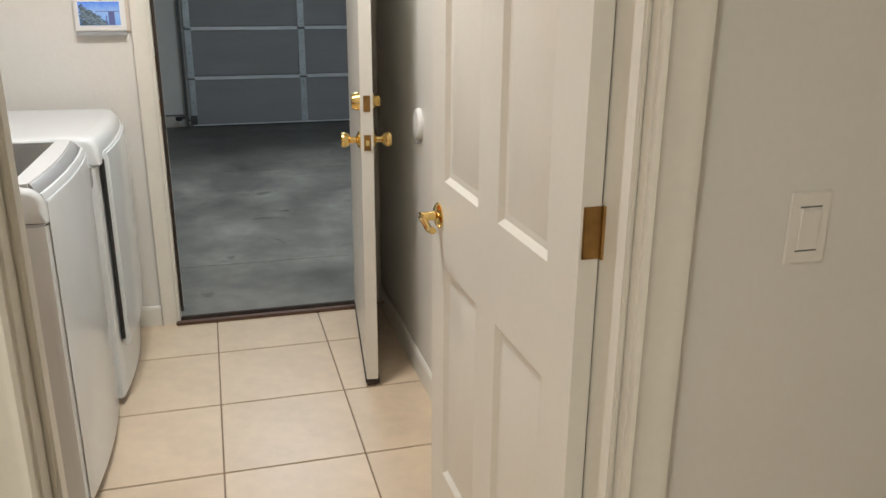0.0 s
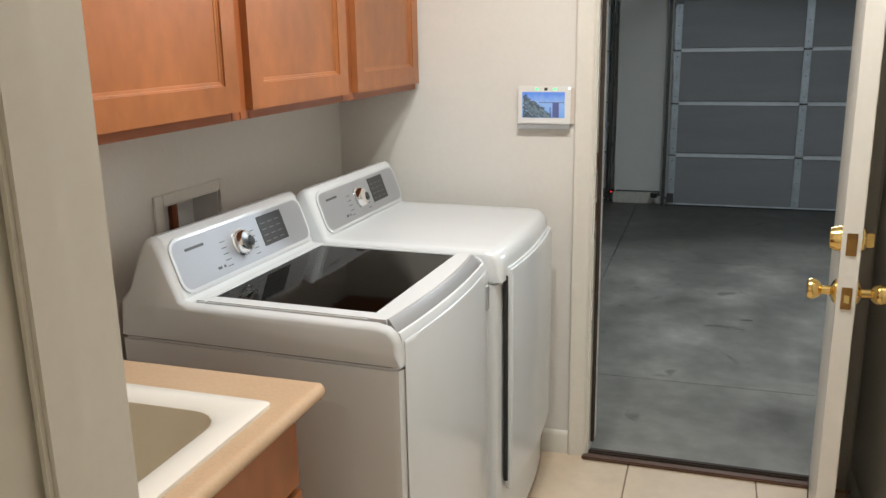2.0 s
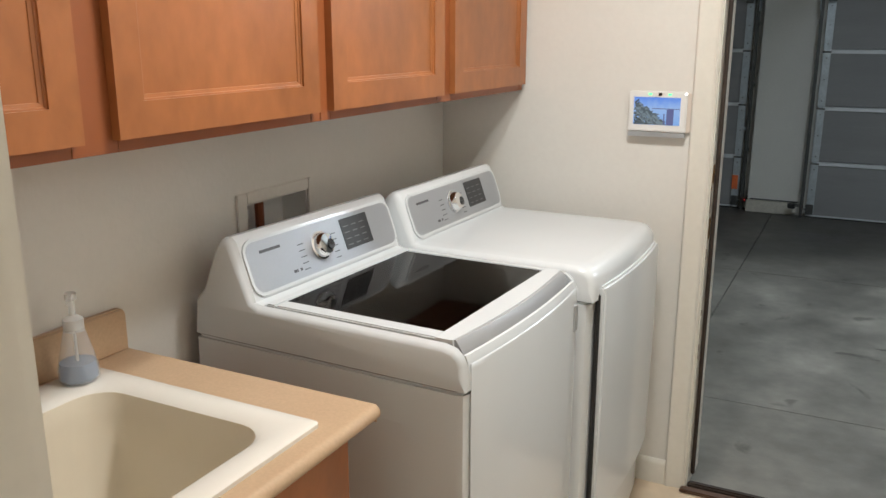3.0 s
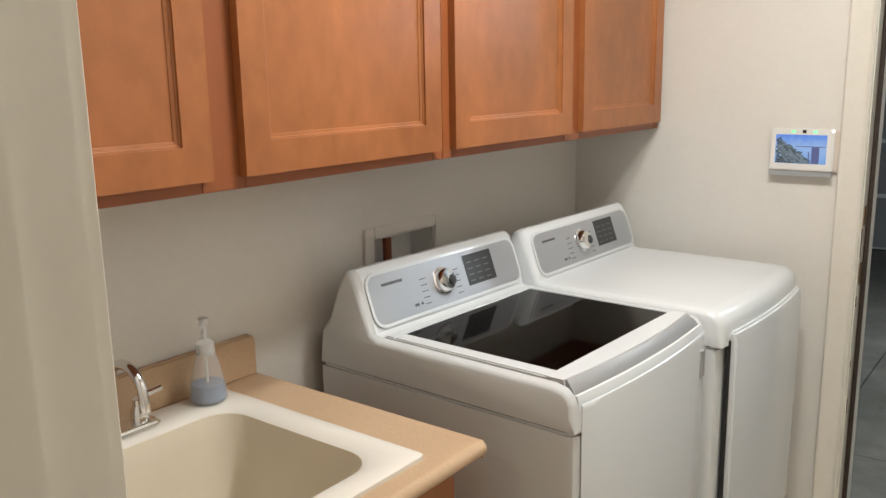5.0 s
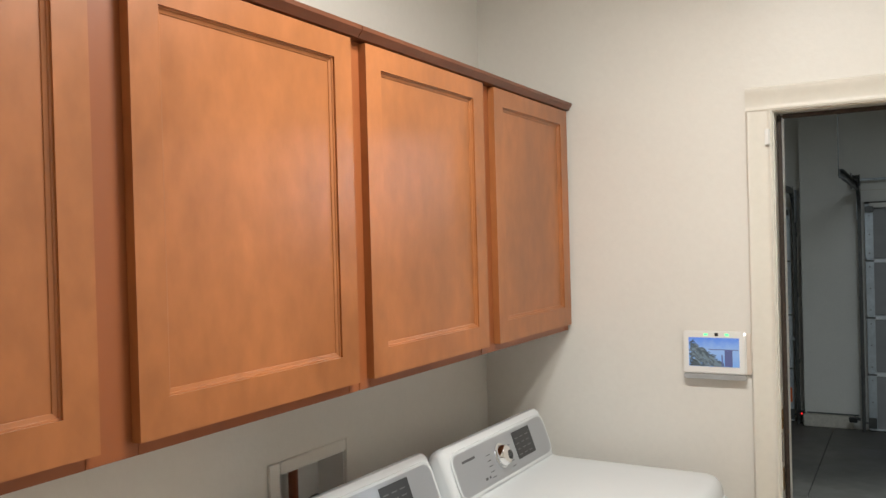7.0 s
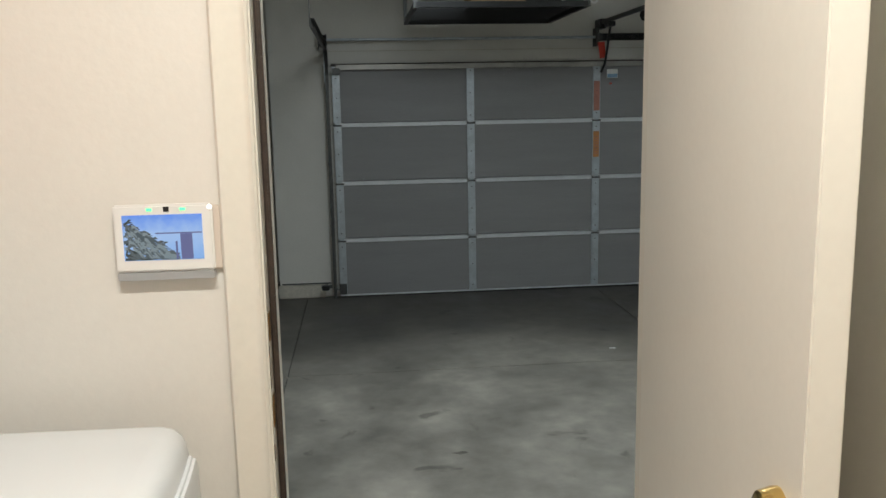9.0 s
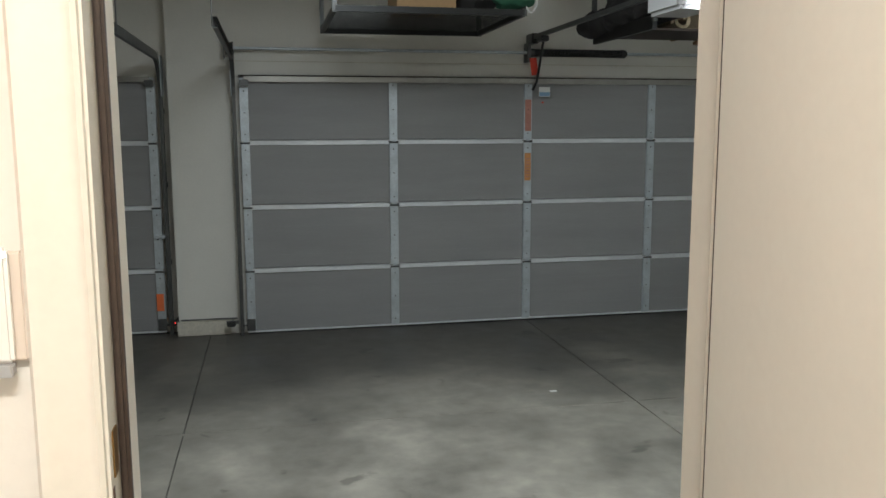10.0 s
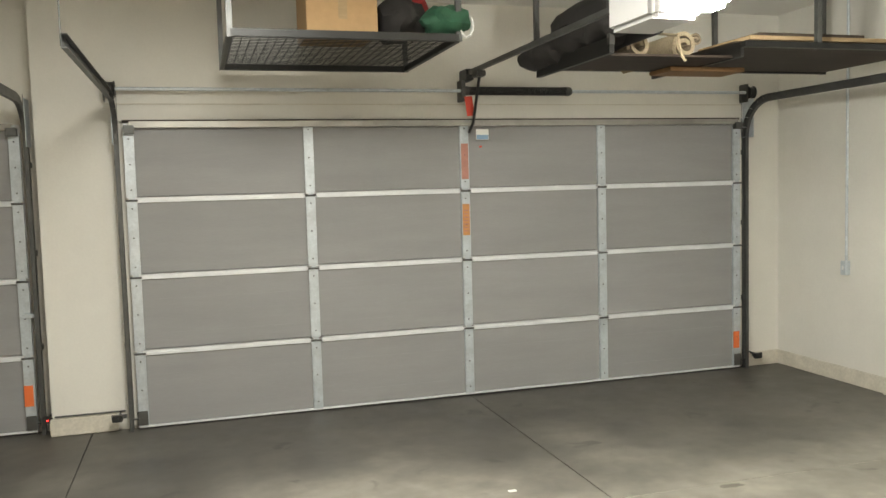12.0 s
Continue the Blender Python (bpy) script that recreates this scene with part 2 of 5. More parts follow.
def tube(bm, pts, radius, seg=8):
    """A round bar along a line of points."""
    pts = [Vector(p) for p in pts]
    rings = []
    for i, p in enumerate(pts):
        d = (pts[min(i + 1, len(pts) - 1)] - pts[max(i - 1, 0)]).normalized()
        u = d.cross(Vector((0.31, 0.17, 0.93)))
        if u.length < 0.05:
            u = d.cross(Vector((1, 0, 0)))
        u.normalize()
        w = d.cross(u)
        if rings:
            u = (prev - prev.dot(d) * d).normalized()
            w = d.cross(u)
        prev = u
        rings.append([bm.verts.new(p + radius * (math.cos(k * math.tau / seg) * u + math.sin(k * math.tau / seg) * w)) for k in range(seg)])
    made = []
    for a, b in zip(rings, rings[1:]):
        for k in range(seg):
            made.append(bm.faces.new((a[k], a[(k + 1) % seg], b[(k + 1) % seg], b[k])))
    made.append(bm.faces.new(rings[0][::-1]))
    made.append(bm.faces.new(rings[-1]))
    bmesh.ops.recalc_face_normals(bm, faces=made)
    return bm


def arc(cx, cz, r, a0, a1, n=8):
    return [(cx + r * math.cos(radians(a0 + (a1 - a0) * k / n)), cz + r * math.sin(radians(a0 + (a1 - a0) * k / n))) for k in range(n + 1)]


def mesh_of(name, bm, material, smooth=True):
    me = bpy.data.meshes.new(name)
    bm.to_mesh(me)
    bm.free()
    me.materials.append(material)
    if smooth:
        me.shade_smooth()
        me.set_sharp_from_angle(angle=radians(38))
    return me


def part(name, bm, material, parent, label=""):
    ob = new(name, mesh_of(name, bm, material))
    ob.parent = parent
    if label:
        tagged(ob, label)
    return ob


def thing(name, label, category, at=(0, 0, 0), group="", kind=""):
    ob = new(name)
    ob.empty_display_size = 0.1
    tagged(ob, label, category, group, kind)
    return ob


def solid(name, bm, material, label, category, kind="structure", group=""):
    return tagged(new(name, mesh_of(name, bm, material)), label, category, group, kind)


def placed(ob, m):
    ob.matrix_basis = m
    return ob


# ---- the plan ----
XL, XR, YF, YB, CZ = -0.642, 1.28, 1.607, 4.108, 2.72      # laundry: left, right, front, back, ceiling
YH = 1.485                                                # hall face of the front wall
DX0, DX1, DZ = 0.352, 1.196, 2.085                        # door to the garage
HX0, HX1, HZ = 0.3085, 1.156, 2.06                          # door from the hall
YG, GZ, GC = 4.248, -0.155, 2.86                          # garage: near wall face, floor, ceiling
GX0, GX1, GY = -3.3, 5.66, 10.17                          # garage: left, right, far wall face

solid("wall_west", boxes((XL - 0.12, YF, -0.3, XL, 2.960, CZ), (XL - 0.12, 3.230, -0.3, XL, YB, CZ), (XL - 0.12, 2.960, -0.3, XL, 3.230, 0.995), (XL - 0.12, 2.960, 1.166, XL, 3.230, CZ), (XL - 0.12, 2.960, 0.995, XL - 0.09, 3.230, 1.166)), WALL, "off-white painted drywall beside the washer and sink", "wall")
solid("wall_east", boxes((XR, YF, -0.3, XR + 0.12, YB, CZ)), WALL, "off-white painted drywall behind the open doors", "wall")
solid("wall_south", boxes((-1.6, YH, -0.3, HX0 - 0.02, YF, CZ), (HX1 + 0.02, YH, -0.3, 2.6, YF, CZ), (HX0 - 0.02, YH, HZ + 0.02, HX1 + 0.02, YF, CZ)), WALL,
      "off-white drywall with the doorway to the laundry", "wall")
solid("wall_north", boxes((GX0, YB, -0.3, DX0 - 0.02, YB + 0.07, GC), (DX1 + 0.02, YB, -0.3, GX1, YB + 0.07, GC), (DX0 - 0.02, YB, DZ + 0.02, DX1 + 0.02, YB + 0.07, GC)), WALL,
      "off-white drywall with the doorway to the garage", "wall")
solid("garage_wall_south", boxes((GX0, YB + 0.07, -0.3, DX0 - 0.02, YG, GC), (DX1 + 0.02, YB + 0.07, -0.3, GX1, YG, GC), (DX0 - 0.02, YB + 0.07, DZ + 0.02, DX1 + 0.02, YG, GC)), GWALL,
      "pale painted garage side of the house wall", "wall")
solid("ceiling", boxes((XL - 0.12, YH + 0.002, CZ, XR + 0.12, YB, CZ + 0.1)), CEIL, "white textured laundry ceiling", "ceiling")
solid("hall_ceiling", boxes((-1.6, -1.4, CZ, 2.6, YH + 0.002, CZ + 0.1)), CEIL, "white textured hall ceiling", "ceiling")
solid("hall_wall_west", boxes((-1.72, -1.4, -0.3, -1.6, YH, CZ)), WALL, "off-white painted hall wall", "wall")
solid("hall_wall_east", boxes((2.6, -1.4, -0.3, 2.72, YH, CZ)), WALL, "off-white painted hall wall", "wall")
solid("hall_wall_south", boxes((-1.72, -1.52, -0.3, 2.72, -1.4, CZ)), WALL, "off-white painted hall wall", "wall")
floor = solid("floor", boxes((-1.6, -1.4, -0.3, 2.6, YH, -0.003), (XL, YH, -0.3, XR, YB, -0.003)), GROUT, "beige ceramic tile floor with brown grout", "floor")

# door casings and jambs
CASE = [(0.0, 0.0), (0.0, 0.012), (0.006, 0.016), (0.012, 0.012), (0.018, 0.012), (0.05, 0.015), (0.058, 0.020), (0.070, 0.020), (0.075, 0.014), (0.075, 0.0)]


def casing(name, x0, x1, top, y, side, label):
    """Moulded casing round an opening. side -1 stands proud towards -y."""
    ob = thing(name, label, "door casing", kind="structure")
    for s, x in ((-1, x0), (1, x1)):
        bm = prism(bmesh.new(), [(x + s * u, y + side * v) for u, v in CASE], "z", 0.0, top)
        part("side_casing", bm, TRIM, ob)
    bm = prism(bmesh.new(), [(y + side * v, top + u) for u, v in CASE], "x", x0 - 0.075, x1 + 0.075)
    part("head_casing", bm, TRIM, ob)
    return ob


casing("casing_1", HX0 - 0.004, HX1 + 0.004, HZ + 0.004, YH, -1, "cream moulded casing round the laundry doorway")
casing("casing_2", DX0 - 0.004, DX1 + 0.004, DZ + 0.004, YB, -1, "cream moulded casing round the garage doorway, scuffed")
casing("casing_3", HX0 - 0.004, HX1 + 0.004, HZ + 0.004, YF + 0.011, 1, "cream moulded casing on the laundry side")

fr = thing("door_frame_1", "cream wooden door frame with a stop", "door frame", kind="structure")
part("jamb", boxes((HX0 - 0.02, YH, 0, HX0, YF + 0.0105, HZ + 0.02)), TRIM, fr)
part("jamb", boxes((HX1, YH, 0, HX1 + 0.02, YF + 0.0105, HZ + 0.02)), TRIM, fr)
part("head", boxes((HX0, YH, HZ, HX1, YF + 0.0105, HZ + 0.02)), TRIM, fr)
part("stop", boxes((HX0, 1.528, 0, HX0 + 0.012, 1.568, HZ), bevel=0.004), TRIM, fr)
part("stop", boxes((HX1 - 0.012, 1.503, 0, HX1, 1.538, HZ), bevel=0.004), TRIM, fr)
part("stop", boxes((HX0 + 0.012, 1.503, HZ - 0.012, HX1 - 0.012, 1.538, HZ), bevel=0.004), TRIM, fr)

fr = thing("door_frame_2", "cream wooden frame with dark weatherstrip", "door frame", kind="structure")
part("jamb", boxes((DX0 - 0.02, YB, 0, DX0, YG, DZ + 0.02)), TRIM, fr)
part("jamb", boxes((DX1, YB, 0, DX1 + 0.02, YG, DZ + 0.02)), TRIM, fr)
part("head", boxes((DX0, YB, DZ, DX1, YG, DZ + 0.02)), TRIM, fr)
part("stop", boxes((DX0, 4.178, 0.03, DX0 + 0.012, YG - 0.005, DZ), bevel=0.003), TRIM, fr)
part("stop", boxes((DX1 - 0.012, 4.178, 0.03, DX1, YG - 0.005, DZ), bevel=0.003), TRIM, fr)
part("weatherstrip", boxes((DX0 + 0.001, 4.160, 0.03, DX0 + 0.014, 4.177, DZ), bevel=0.004), RUBBER, fr, "brown foam weatherstrip")
part("weatherstrip", boxes((DX1 - 0.011, 4.168, 0.03, DX1 - 0.001, 4.177, DZ), bevel=0.003), RUBBER, fr, "brown foam weatherstrip")
part("weatherstrip", boxes((DX0 + 0.014, 4.160, DZ - 0.014, DX1 - 0.014, 4.177, DZ - 0.001), bevel=0.004), RUBBER, fr, "brown foam weatherstrip")
part("strike_plate", boxes((DX0, 4.125, 0.93, DX0 + 0.002, 4.15, 1.0)), OLDBRASS, fr)
part("strike_plate", boxes((DX0, 4.125, 1.12, DX0 + 0.002, 4.15, 1.18)), OLDBRASS, fr)
part("sensor_magnet", boxes((DX0 - 0.024, YB - 0.026, 1.985, DX0 - 0.010, YB - 0.013, 2.035), bevel=0.003), PLAS, fr, "small white alarm contact")

sill = thing("threshold", "brown wooden threshold with a black sweep strip", "threshold", kind="structure")
part("sill", boxes((DX0 - 0.02, 4.066, -0.002, DX1 + 0.02, 4.104, 0.013), bevel=0.005), WOODSILL, sill)
part("rubber_strip", boxes((DX0, 4.1045, -0.01, DX1, 4.132, 0.024), bevel=0.006), RUBBER, sill)
part("riser", boxes((DX0 - 0.02, 4.109, -0.3, DX1 + 0.02, YG + 0.004, -0.085)), CURB, sill)

BASEB = [(0.0, 0.0), (0.014, 0.0), (0.014, 0.075), (0.010, 0.086), (0.004, 0.092), (0.0, 0.092)]
bb = thing("baseboard", "cream painted baseboard along the walls", "baseboard", kind="structure")
part("board", prism(bmesh.new(), [(XR - u, v) for u, v in BASEB], "y", YF + 0.021, YB - 0.001), TRIM, bb)
part("board", prism(bmesh.new(), [(YB - u, v) for u, v in BASEB], "x", XL, DX0 - 0.080), TRIM, bb)
part("board", prism(bmesh.new(), [(YB - u, v) for u, v in BASEB], "x", DX1 + 0.080, XR - 0.015), TRIM, bb)
part("board", prism(bmesh.new(), [(YH - u, v) for u, v in BASEB], "x", HX1 + 0.080, 2.6), TRIM, bb)
part("board", prism(bmesh.new(), [(YH - u, v) for u, v in BASEB], "x", -1.6, HX0 - 0.080), TRIM, bb)

# ---- doors ----


def round_knob(parent, p, side):
    """A brass knob on a rose, sticking out along side (a unit vector)."""
    m = Matrix.Translation(p) @ Vector(side).to_track_quat("Z", "Y").to_matrix().to_4x4()
    knob = part("door_knob", lathe(bmesh.new(), [(0.031, 0), (0.031, 0.004), (0.024, 0.009), (0.012, 0.014), (0.0115, 0.034), (0.020, 0.040), (0.026, 0.050), (0.0275, 0.058), (0.025, 0.066), (0.015, 0.069)], m), BRASS, parent, "polished brass knob")
    return knob


def garage_leaf():
    """Flat white slab, built closed with its hinge edge at the origin and its free edge towards -x."""
    w, t, h = 0.830, 0.044, 2.05
    ob = thing("door_2", "open flat white door to the garage with brass knobs", "door")
    part("slab", boxes((-w, -t, 0.012, 0, 0, h), bevel=0.002), DOORP, ob)
    part("door_sweep", boxes((-w + 0.002, -t - 0.004, -0.008, -0.002, 0.004, 0.014), bevel=0.003), RUBBER, ob, "dark rubber sweep on the bottom edge")
    kx = -w + 0.062
    round_knob(ob, (kx, 0, 0.93), (0, 1, 0))
    round_knob(ob, (kx, -t, 0.93), (0, -1, 0))
    m = pose(kx, 0, 1.066, -90)
    bolt = part("deadbolt", lathe(bmesh.new(), [(0.033, -0.002), (0.033, 0.006), (0.027, 0.025), (0.024, 0.027), (0.012, 0.0275)], m), BRASS, ob, "brass deadbolt cylinder")
    part("keyway", boxes((kx - 0.002, 0.027, 1.058, kx + 0.002, 0.0283, 1.074)), BLACK, bolt)
    turn = part("deadbolt_rose", lathe(bmesh.new(), [(0.030, -0.001), (0.030, 0.006), (0.024, 0.011), (0.010, 0.012)], pose(kx, -t, 1.066, 90)), BRASS, ob)
    part("thumb_turn", boxes((kx - 0.004, -t - 0.030, 1.048, kx + 0.004, -t - 0.011, 1.084), bevel=0.003), BRASS, turn)
    part("latch_plate", boxes((-w - 0.0025, -t + 0.010, 0.902, -w, -0.010, 0.958), bevel=0.001), OLDBRASS, ob, "tarnished brass latch plate")
    part("latch", prism(bmesh.new(), [(-w - 0.011, -t + 0.016), (-w - 0.002, -t + 0.016), (-w - 0.002, -0.016)], "z", 0.92, 0.94), BRASS, ob)
    part("bolt_plate", boxes((-w - 0.0025, -t + 0.010, 1.038, -w, -0.010, 1.094), bevel=0.001), OLDBRASS, ob, "tarnished brass deadbolt plate")
    part("bolt", boxes((-w - 0.005, -t + 0.015, 1.054, -w - 0.002, -0.015, 1.078), bevel=0.001), OLDBRASS, ob)
    for z in (0.24, 1.03, 1.82):
        part("hinge", tube(bmesh.new(), [(0.006, -t - 0.006, z - 0.045), (0.006, -t - 0.006, z + 0.045)], 0.007), OLDBRASS, ob)
    return ob


# pivots on the laundry-side corner of the frame
leaf = garage_leaf()
placed(leaf, pose(DX1 - 0.005, YB - 0.006, 0.02, 0, 0, 83.6) @ pose(0, 0.044, 0))


def panel_door():
    """White moulded six-panel door, hinge edge at the origin, free edge towards -x."""
    w, t, h = 0.838, 0.035, 2.03
    ob = thing("door_1", "open white moulded panel door with a brass lever", "door")
    core = 0.010
    part("core", boxes((-w + 0.002, -t + core, 0.002, -0.002, -core, h - 0.002)), DOORP, ob)
    xs = [(-w, -w + 0.105), (-0.488, -0.368), (-0.120, 0.0)]
    zs = [(0.0, 0.20), (0.798, 1.022), (1.60, 1.715), (1.915, h)]
    for a, b in xs:
        part("stile", boxes((a, -t, 0, b, 0, h)), DOORP, ob)
    for a, b in zs:
        for u, v in zip(xs, xs[1:]):
            part("rail", boxes((u[1], -t, a, v[0], 0, b)), DOORP, ob)
    for (_, a), (b, _) in zip(zs, zs[1:]):
        for u, v in zip(xs, xs[1:]):
            x0, x1 = u[1], v[0]
            bm = bmesh.new()
            for s0, s1 in ((-t + core, -t + 0.0035), (-core, -0.0035)):
                pts = [(0.028, s0), (0.050, s1)]
                ring = [[bm.verts.new((xx, y, zz)) for xx, zz in ((x0 + i, a + i), (x1 - i, a + i), (x1 - i, b - i), (x0 + i, b - i))] for i, y in pts]
                for k in range(4):
                    bm.faces.new((ring[0][k], ring[0][(k + 1) % 4], ring[1][(k + 1) % 4], ring[1][k]))
                bm.faces.new(ring[1])
                # sloped sticking round the panel
                s_out = -t if s0 < -t / 2 else 0.0
                ring = [[bm.verts.new((xx, y, zz)) for xx, zz in ((x0 + i, a + i), (x1 - i, a + i), (x1 - i, b - i), (x0 + i, b - i))] for i, y in ((0.0, s_out), (0.004, s_out + (0.003 if s_out < 0 else -0.003)), (0.013, s0))]
                for r0, r1 in zip(ring, ring[1:]):
                    for k in range(4):
                        bm.faces.new((r0[k], r0[(k + 1) % 4], r1[(k + 1) % 4], r1[k]))
            bmesh.ops.recalc_face_normals(bm, faces=bm.faces[:])
            part("raised_panel", bm, DOORP, ob)
    for s, y in ((-1, -t), (1, 0.0)):
        kx, z = -w + 0.062, 0.925
        m = pose(kx, y, z, 90 if s < 0 else -90)
        rose = part("rose", lathe(bmesh.new(), [(0.033, 0), (0.033, 0.003), (0.027, 0.009), (0.012, 0.013), (0.011, 0.045), (0.013, 0.050)], m), BRASS, ob, "polished brass rose")
        lever = tube(bmesh.new(), [(kx, y + s * 0.047, z), (kx + 0.02, y + s * 0.052, z + 0.003), (kx + 0.05, y + s * 0.053, z + 0.001), (kx + 0.08, y + s * 0.050, z - 0.010), (kx + 0.105, y + s * 0.047, z - 0.006)], 0.0085)
        part("lever", lever, BRASS, rose, "curved brass lever")
    part("latch_plate", boxes((-w - 0.002, -t + 0.008, z - 0.028, -w, -0.008, z + 0.028)), BRASS, ob)
    for z in (0.22, 1.11, 1.83):
        hin = part("hinge", tube(bmesh.new(), [(0.005, 0.006, z - 0.045), (0.005, 0.006, z + 0.045)], 0.0065), OLDBRASS, ob, "tarnished brass butt hinge")
        part("hinge_leaf", boxes((-0.0005, -t + 0.004, z - 0.044, 0.0018, 0.001, z + 0.044)), OLDBRASS, hin)
        part("frame_leaf", boxes((0.0018, -t + 0.006, z - 0.044, 0.0036, 0.0, z + 0.044)), OLDBRASS, hin)
    return ob


hdoor = panel_door()
placed(hdoor, pose(HX1 - 0.004, YF + 0.003, 0.012, 0, 0, -88.3))

# ---- laundry things ----


def shaker_door(parent, x, y0, y1, z0, z1, label="", rail=0.058):
    """A framed door with a recessed flat panel and a stepped bead, its face at x."""
    d = part("door", boxes((x - 0.013, y0 + rail - 0.004, z0 + rail - 0.004, x - 0.0105, y1 - rail + 0.004, z1 - rail + 0.012)), MAPLE, parent, label)
    t = 0.019
    lo, hi = z0 + rail + 0.003, z1 - rail + 0.008
    for a, b in ((y0, y0 + rail), (y1, y1 - rail)):
        part("stile", prism(bmesh.new(), [(a, z0), (b, lo), (b, hi), (a, z1)], "x", x - t, x), MAPLE, d)
    for a, b in ((z0, lo), (z1, hi)):
        part("rail", prism(bmesh.new(), [(y0, a), (y0 + rail, b), (y1 - rail, b), (y1, a)], "x", x - t, x), MAPLE, d)
    a0, a1, c0, c1 = y0 + rail, y1 - rail, z0 + rail + 0.003, z1 - rail + 0.008
    step = [(0.0, 0.0128), (0.0, 0.0045), (0.0030, 0.0050), (0.0042, 0.0072), (0.0100, 0.0088), (0.0112, 0.0118), (0.0150, 0.0120), (0.0150, 0.0128)]
    part("bead", prism(bmesh.new(), [(x - h, a0 + u) for u, h in step], "z", c0, c1), MAPLE, d)
    part("bead", prism(bmesh.new(), [(x - h, a1 - u) for u, h in step], "z", c0, c1), MAPLE, d)
    part("bead", prism(bmesh.new(), [(x - h - 0.0002, c0 + u) for u, h in step], "y", a0, a1), MAPLE, d)
    part("bead", prism(bmesh.new(), [(x - h - 0.0002, c1 - u) for u, h in step], "y", a0, a1), MAPLE, d)
    return d


def wall_cabinet(y0, y1, doors, label):
    """Face-framed wall unit with a small crown strip."""
    ob = thing("wall_cabinet", label, "cabinet", group="wall cabinets over the washer")
    xf, z0, z1 = -0.305, 1.407, 2.167
    part("carcass", boxes((XL + 0.001, y0, z0 + 0.012, xf - 0.038, y1, z1)), MAPLE_DARK, ob)
    edges = [y0] + [v for d in doors for v in d] + [y1]
    for a, b in zip(edges[::2], edges[1::2]):
        part("frame_stile", boxes((xf - 0.038, max(y0, a - 0.012), z0, xf - 0.0195, min(y1, b + 0.012), z1), bevel=0.0015), MAPLE_DARK, ob)
    for d0, d1 in doors:
        for a, b in ((z0, z0 + 0.034), (z1 - 0.034, z1)):
            part("frame_rail", boxes((xf - 0.038, d0 + 0.0125, a, xf - 0.020, d1 - 0.0125, b)), MAPLE_DARK, ob)
        shaker_door(ob, xf, d0, d1, 1.429, 2.151)
    part("crown_strip", prism(bmesh.new(), [(xf - 0.0195, 2.153), (xf + 0.002, 2.156), (xf + 0.014, 2.171), (xf + 0.014, 2.180), (XL + 0.01, 2.180), (XL + 0.01, 2.168), (xf - 0.0195, 2.168)], "y", y0, y1), CROWN, ob, "darker crown strip")
    return ob


wall_cabinet(1.614, 2.863, [(1.638, 2.198), (2.269, 2.839)], "orange-stained maple wall cabinet with flat framed doors")
wall_cabinet(2.865, YB - 0.002, [(2.893, 3.455), (3.523, 4.088)], "orange-stained maple wall cabinet ending at the corner")

# sink unit
base = thing("base_cabinet", "orange-stained maple base cabinet under the sink", "cabinet")
CX1 = -0.02
bz = 0.88
part("carcass", boxes((XL + 0.001, 1.614, 0.09, CX1 - 0.039, 1.632, bz), (XL + 0.001, 2.494, 0.09, CX1 - 0.039, 2.512, bz), (XL + 0.001, 1.632, 0.09, CX1 - 0.039, 2.494, 0.108)), MAPLE, base)
part("toe_kick", boxes((XL + 0.02, 1.614, 0, CX1 - 0.09, 2.505, 0.09)), MAPLE_DARK, base)
for a, b in ((1.614, 1.640), (2.475, 2.512)):
    part("frame_stile", boxes((CX1 - 0.039, a, 0.09, CX1 - 0.020, b, bz), bevel=0.0015), MAPLE_DARK, base)
for a, b in ((0.09, 0.125), (0.685, 0.715), (0.85, bz)):
    part("frame_rail", boxes((CX1 - 0.039, 1.6402, a, CX1 - 0.0204, 2.4748, b)), MAPLE_DARK, base)
part("false_front", boxes((CX1 - 0.02, 1.640, 0.705, CX1, 2.490, 0.862), bevel=0.006), MAPLE, base)
shaker_door(base, CX1, 1.640, 2.061, 0.105, 0.695)
shaker_door(base, CX1, 2.069, 2.490, 0.105, 0.695)

top = thing("worktop", "tan laminate worktop with a rounded front and splashback", "worktop")
SX0, SX1, SY0, SY1 = -0.575, -0.048, 1.755, 2.365      # cut-out for the sink
nose = [(0.0, 0.92)] + arc(0.014, 0.904, 0.016, 90, -60, 6) + [(0.010, 0.882), (0.0, 0.882)]
bm = bmesh.new()
outer = [(XL + 0.001, 1.614), (0.0, 1.614), (0.0, 2.523), (XL + 0.001, 2.523)]
inner = [(SX0, SY0), (SX1, SY0), (SX1, SY1), (SX0, SY1)]
skin = [[bm.verts.new((x, y, z)) for x, y in o] for o, z in ((outer, 0.92), (inner, 0.92), (inner, 0.882), (outer, 0.882))]
for a, b in zip(skin, skin[1:] + skin[:1]):
    for k in range(4):
        bm.faces.new((a[k], a[(k + 1) % 4], b[(k + 1) % 4], b[k]))
bmesh.ops.recalc_face_normals(bm, faces=bm.faces[:])
part("slab", bm, LAMINATE, top)
bm = prism(bmesh.new(), nose, "y", 1.614, 2.523)
part("front_nose", bm, LAMINATE, top)
part("end_cap", boxes((XL + 0.001, 2.523, 0.883, 0.02, 2.5255, 0.9185)), LAMINATE, top)
part("splashback", prism(bmesh.new(), [(1.614, 0.9202), (2.523, 0.9202), (2.523, 1.0)] + [(2.503 + 0.02 * math.cos(radians(a)), 0.998 + 0.02 * math.sin(radians(a))) for a in (20, 45, 70, 90)] + [(1.614, 1.018)], "x", XL + 0.001, XL + 0.020, bevel=0.004), LAMINATE, top)

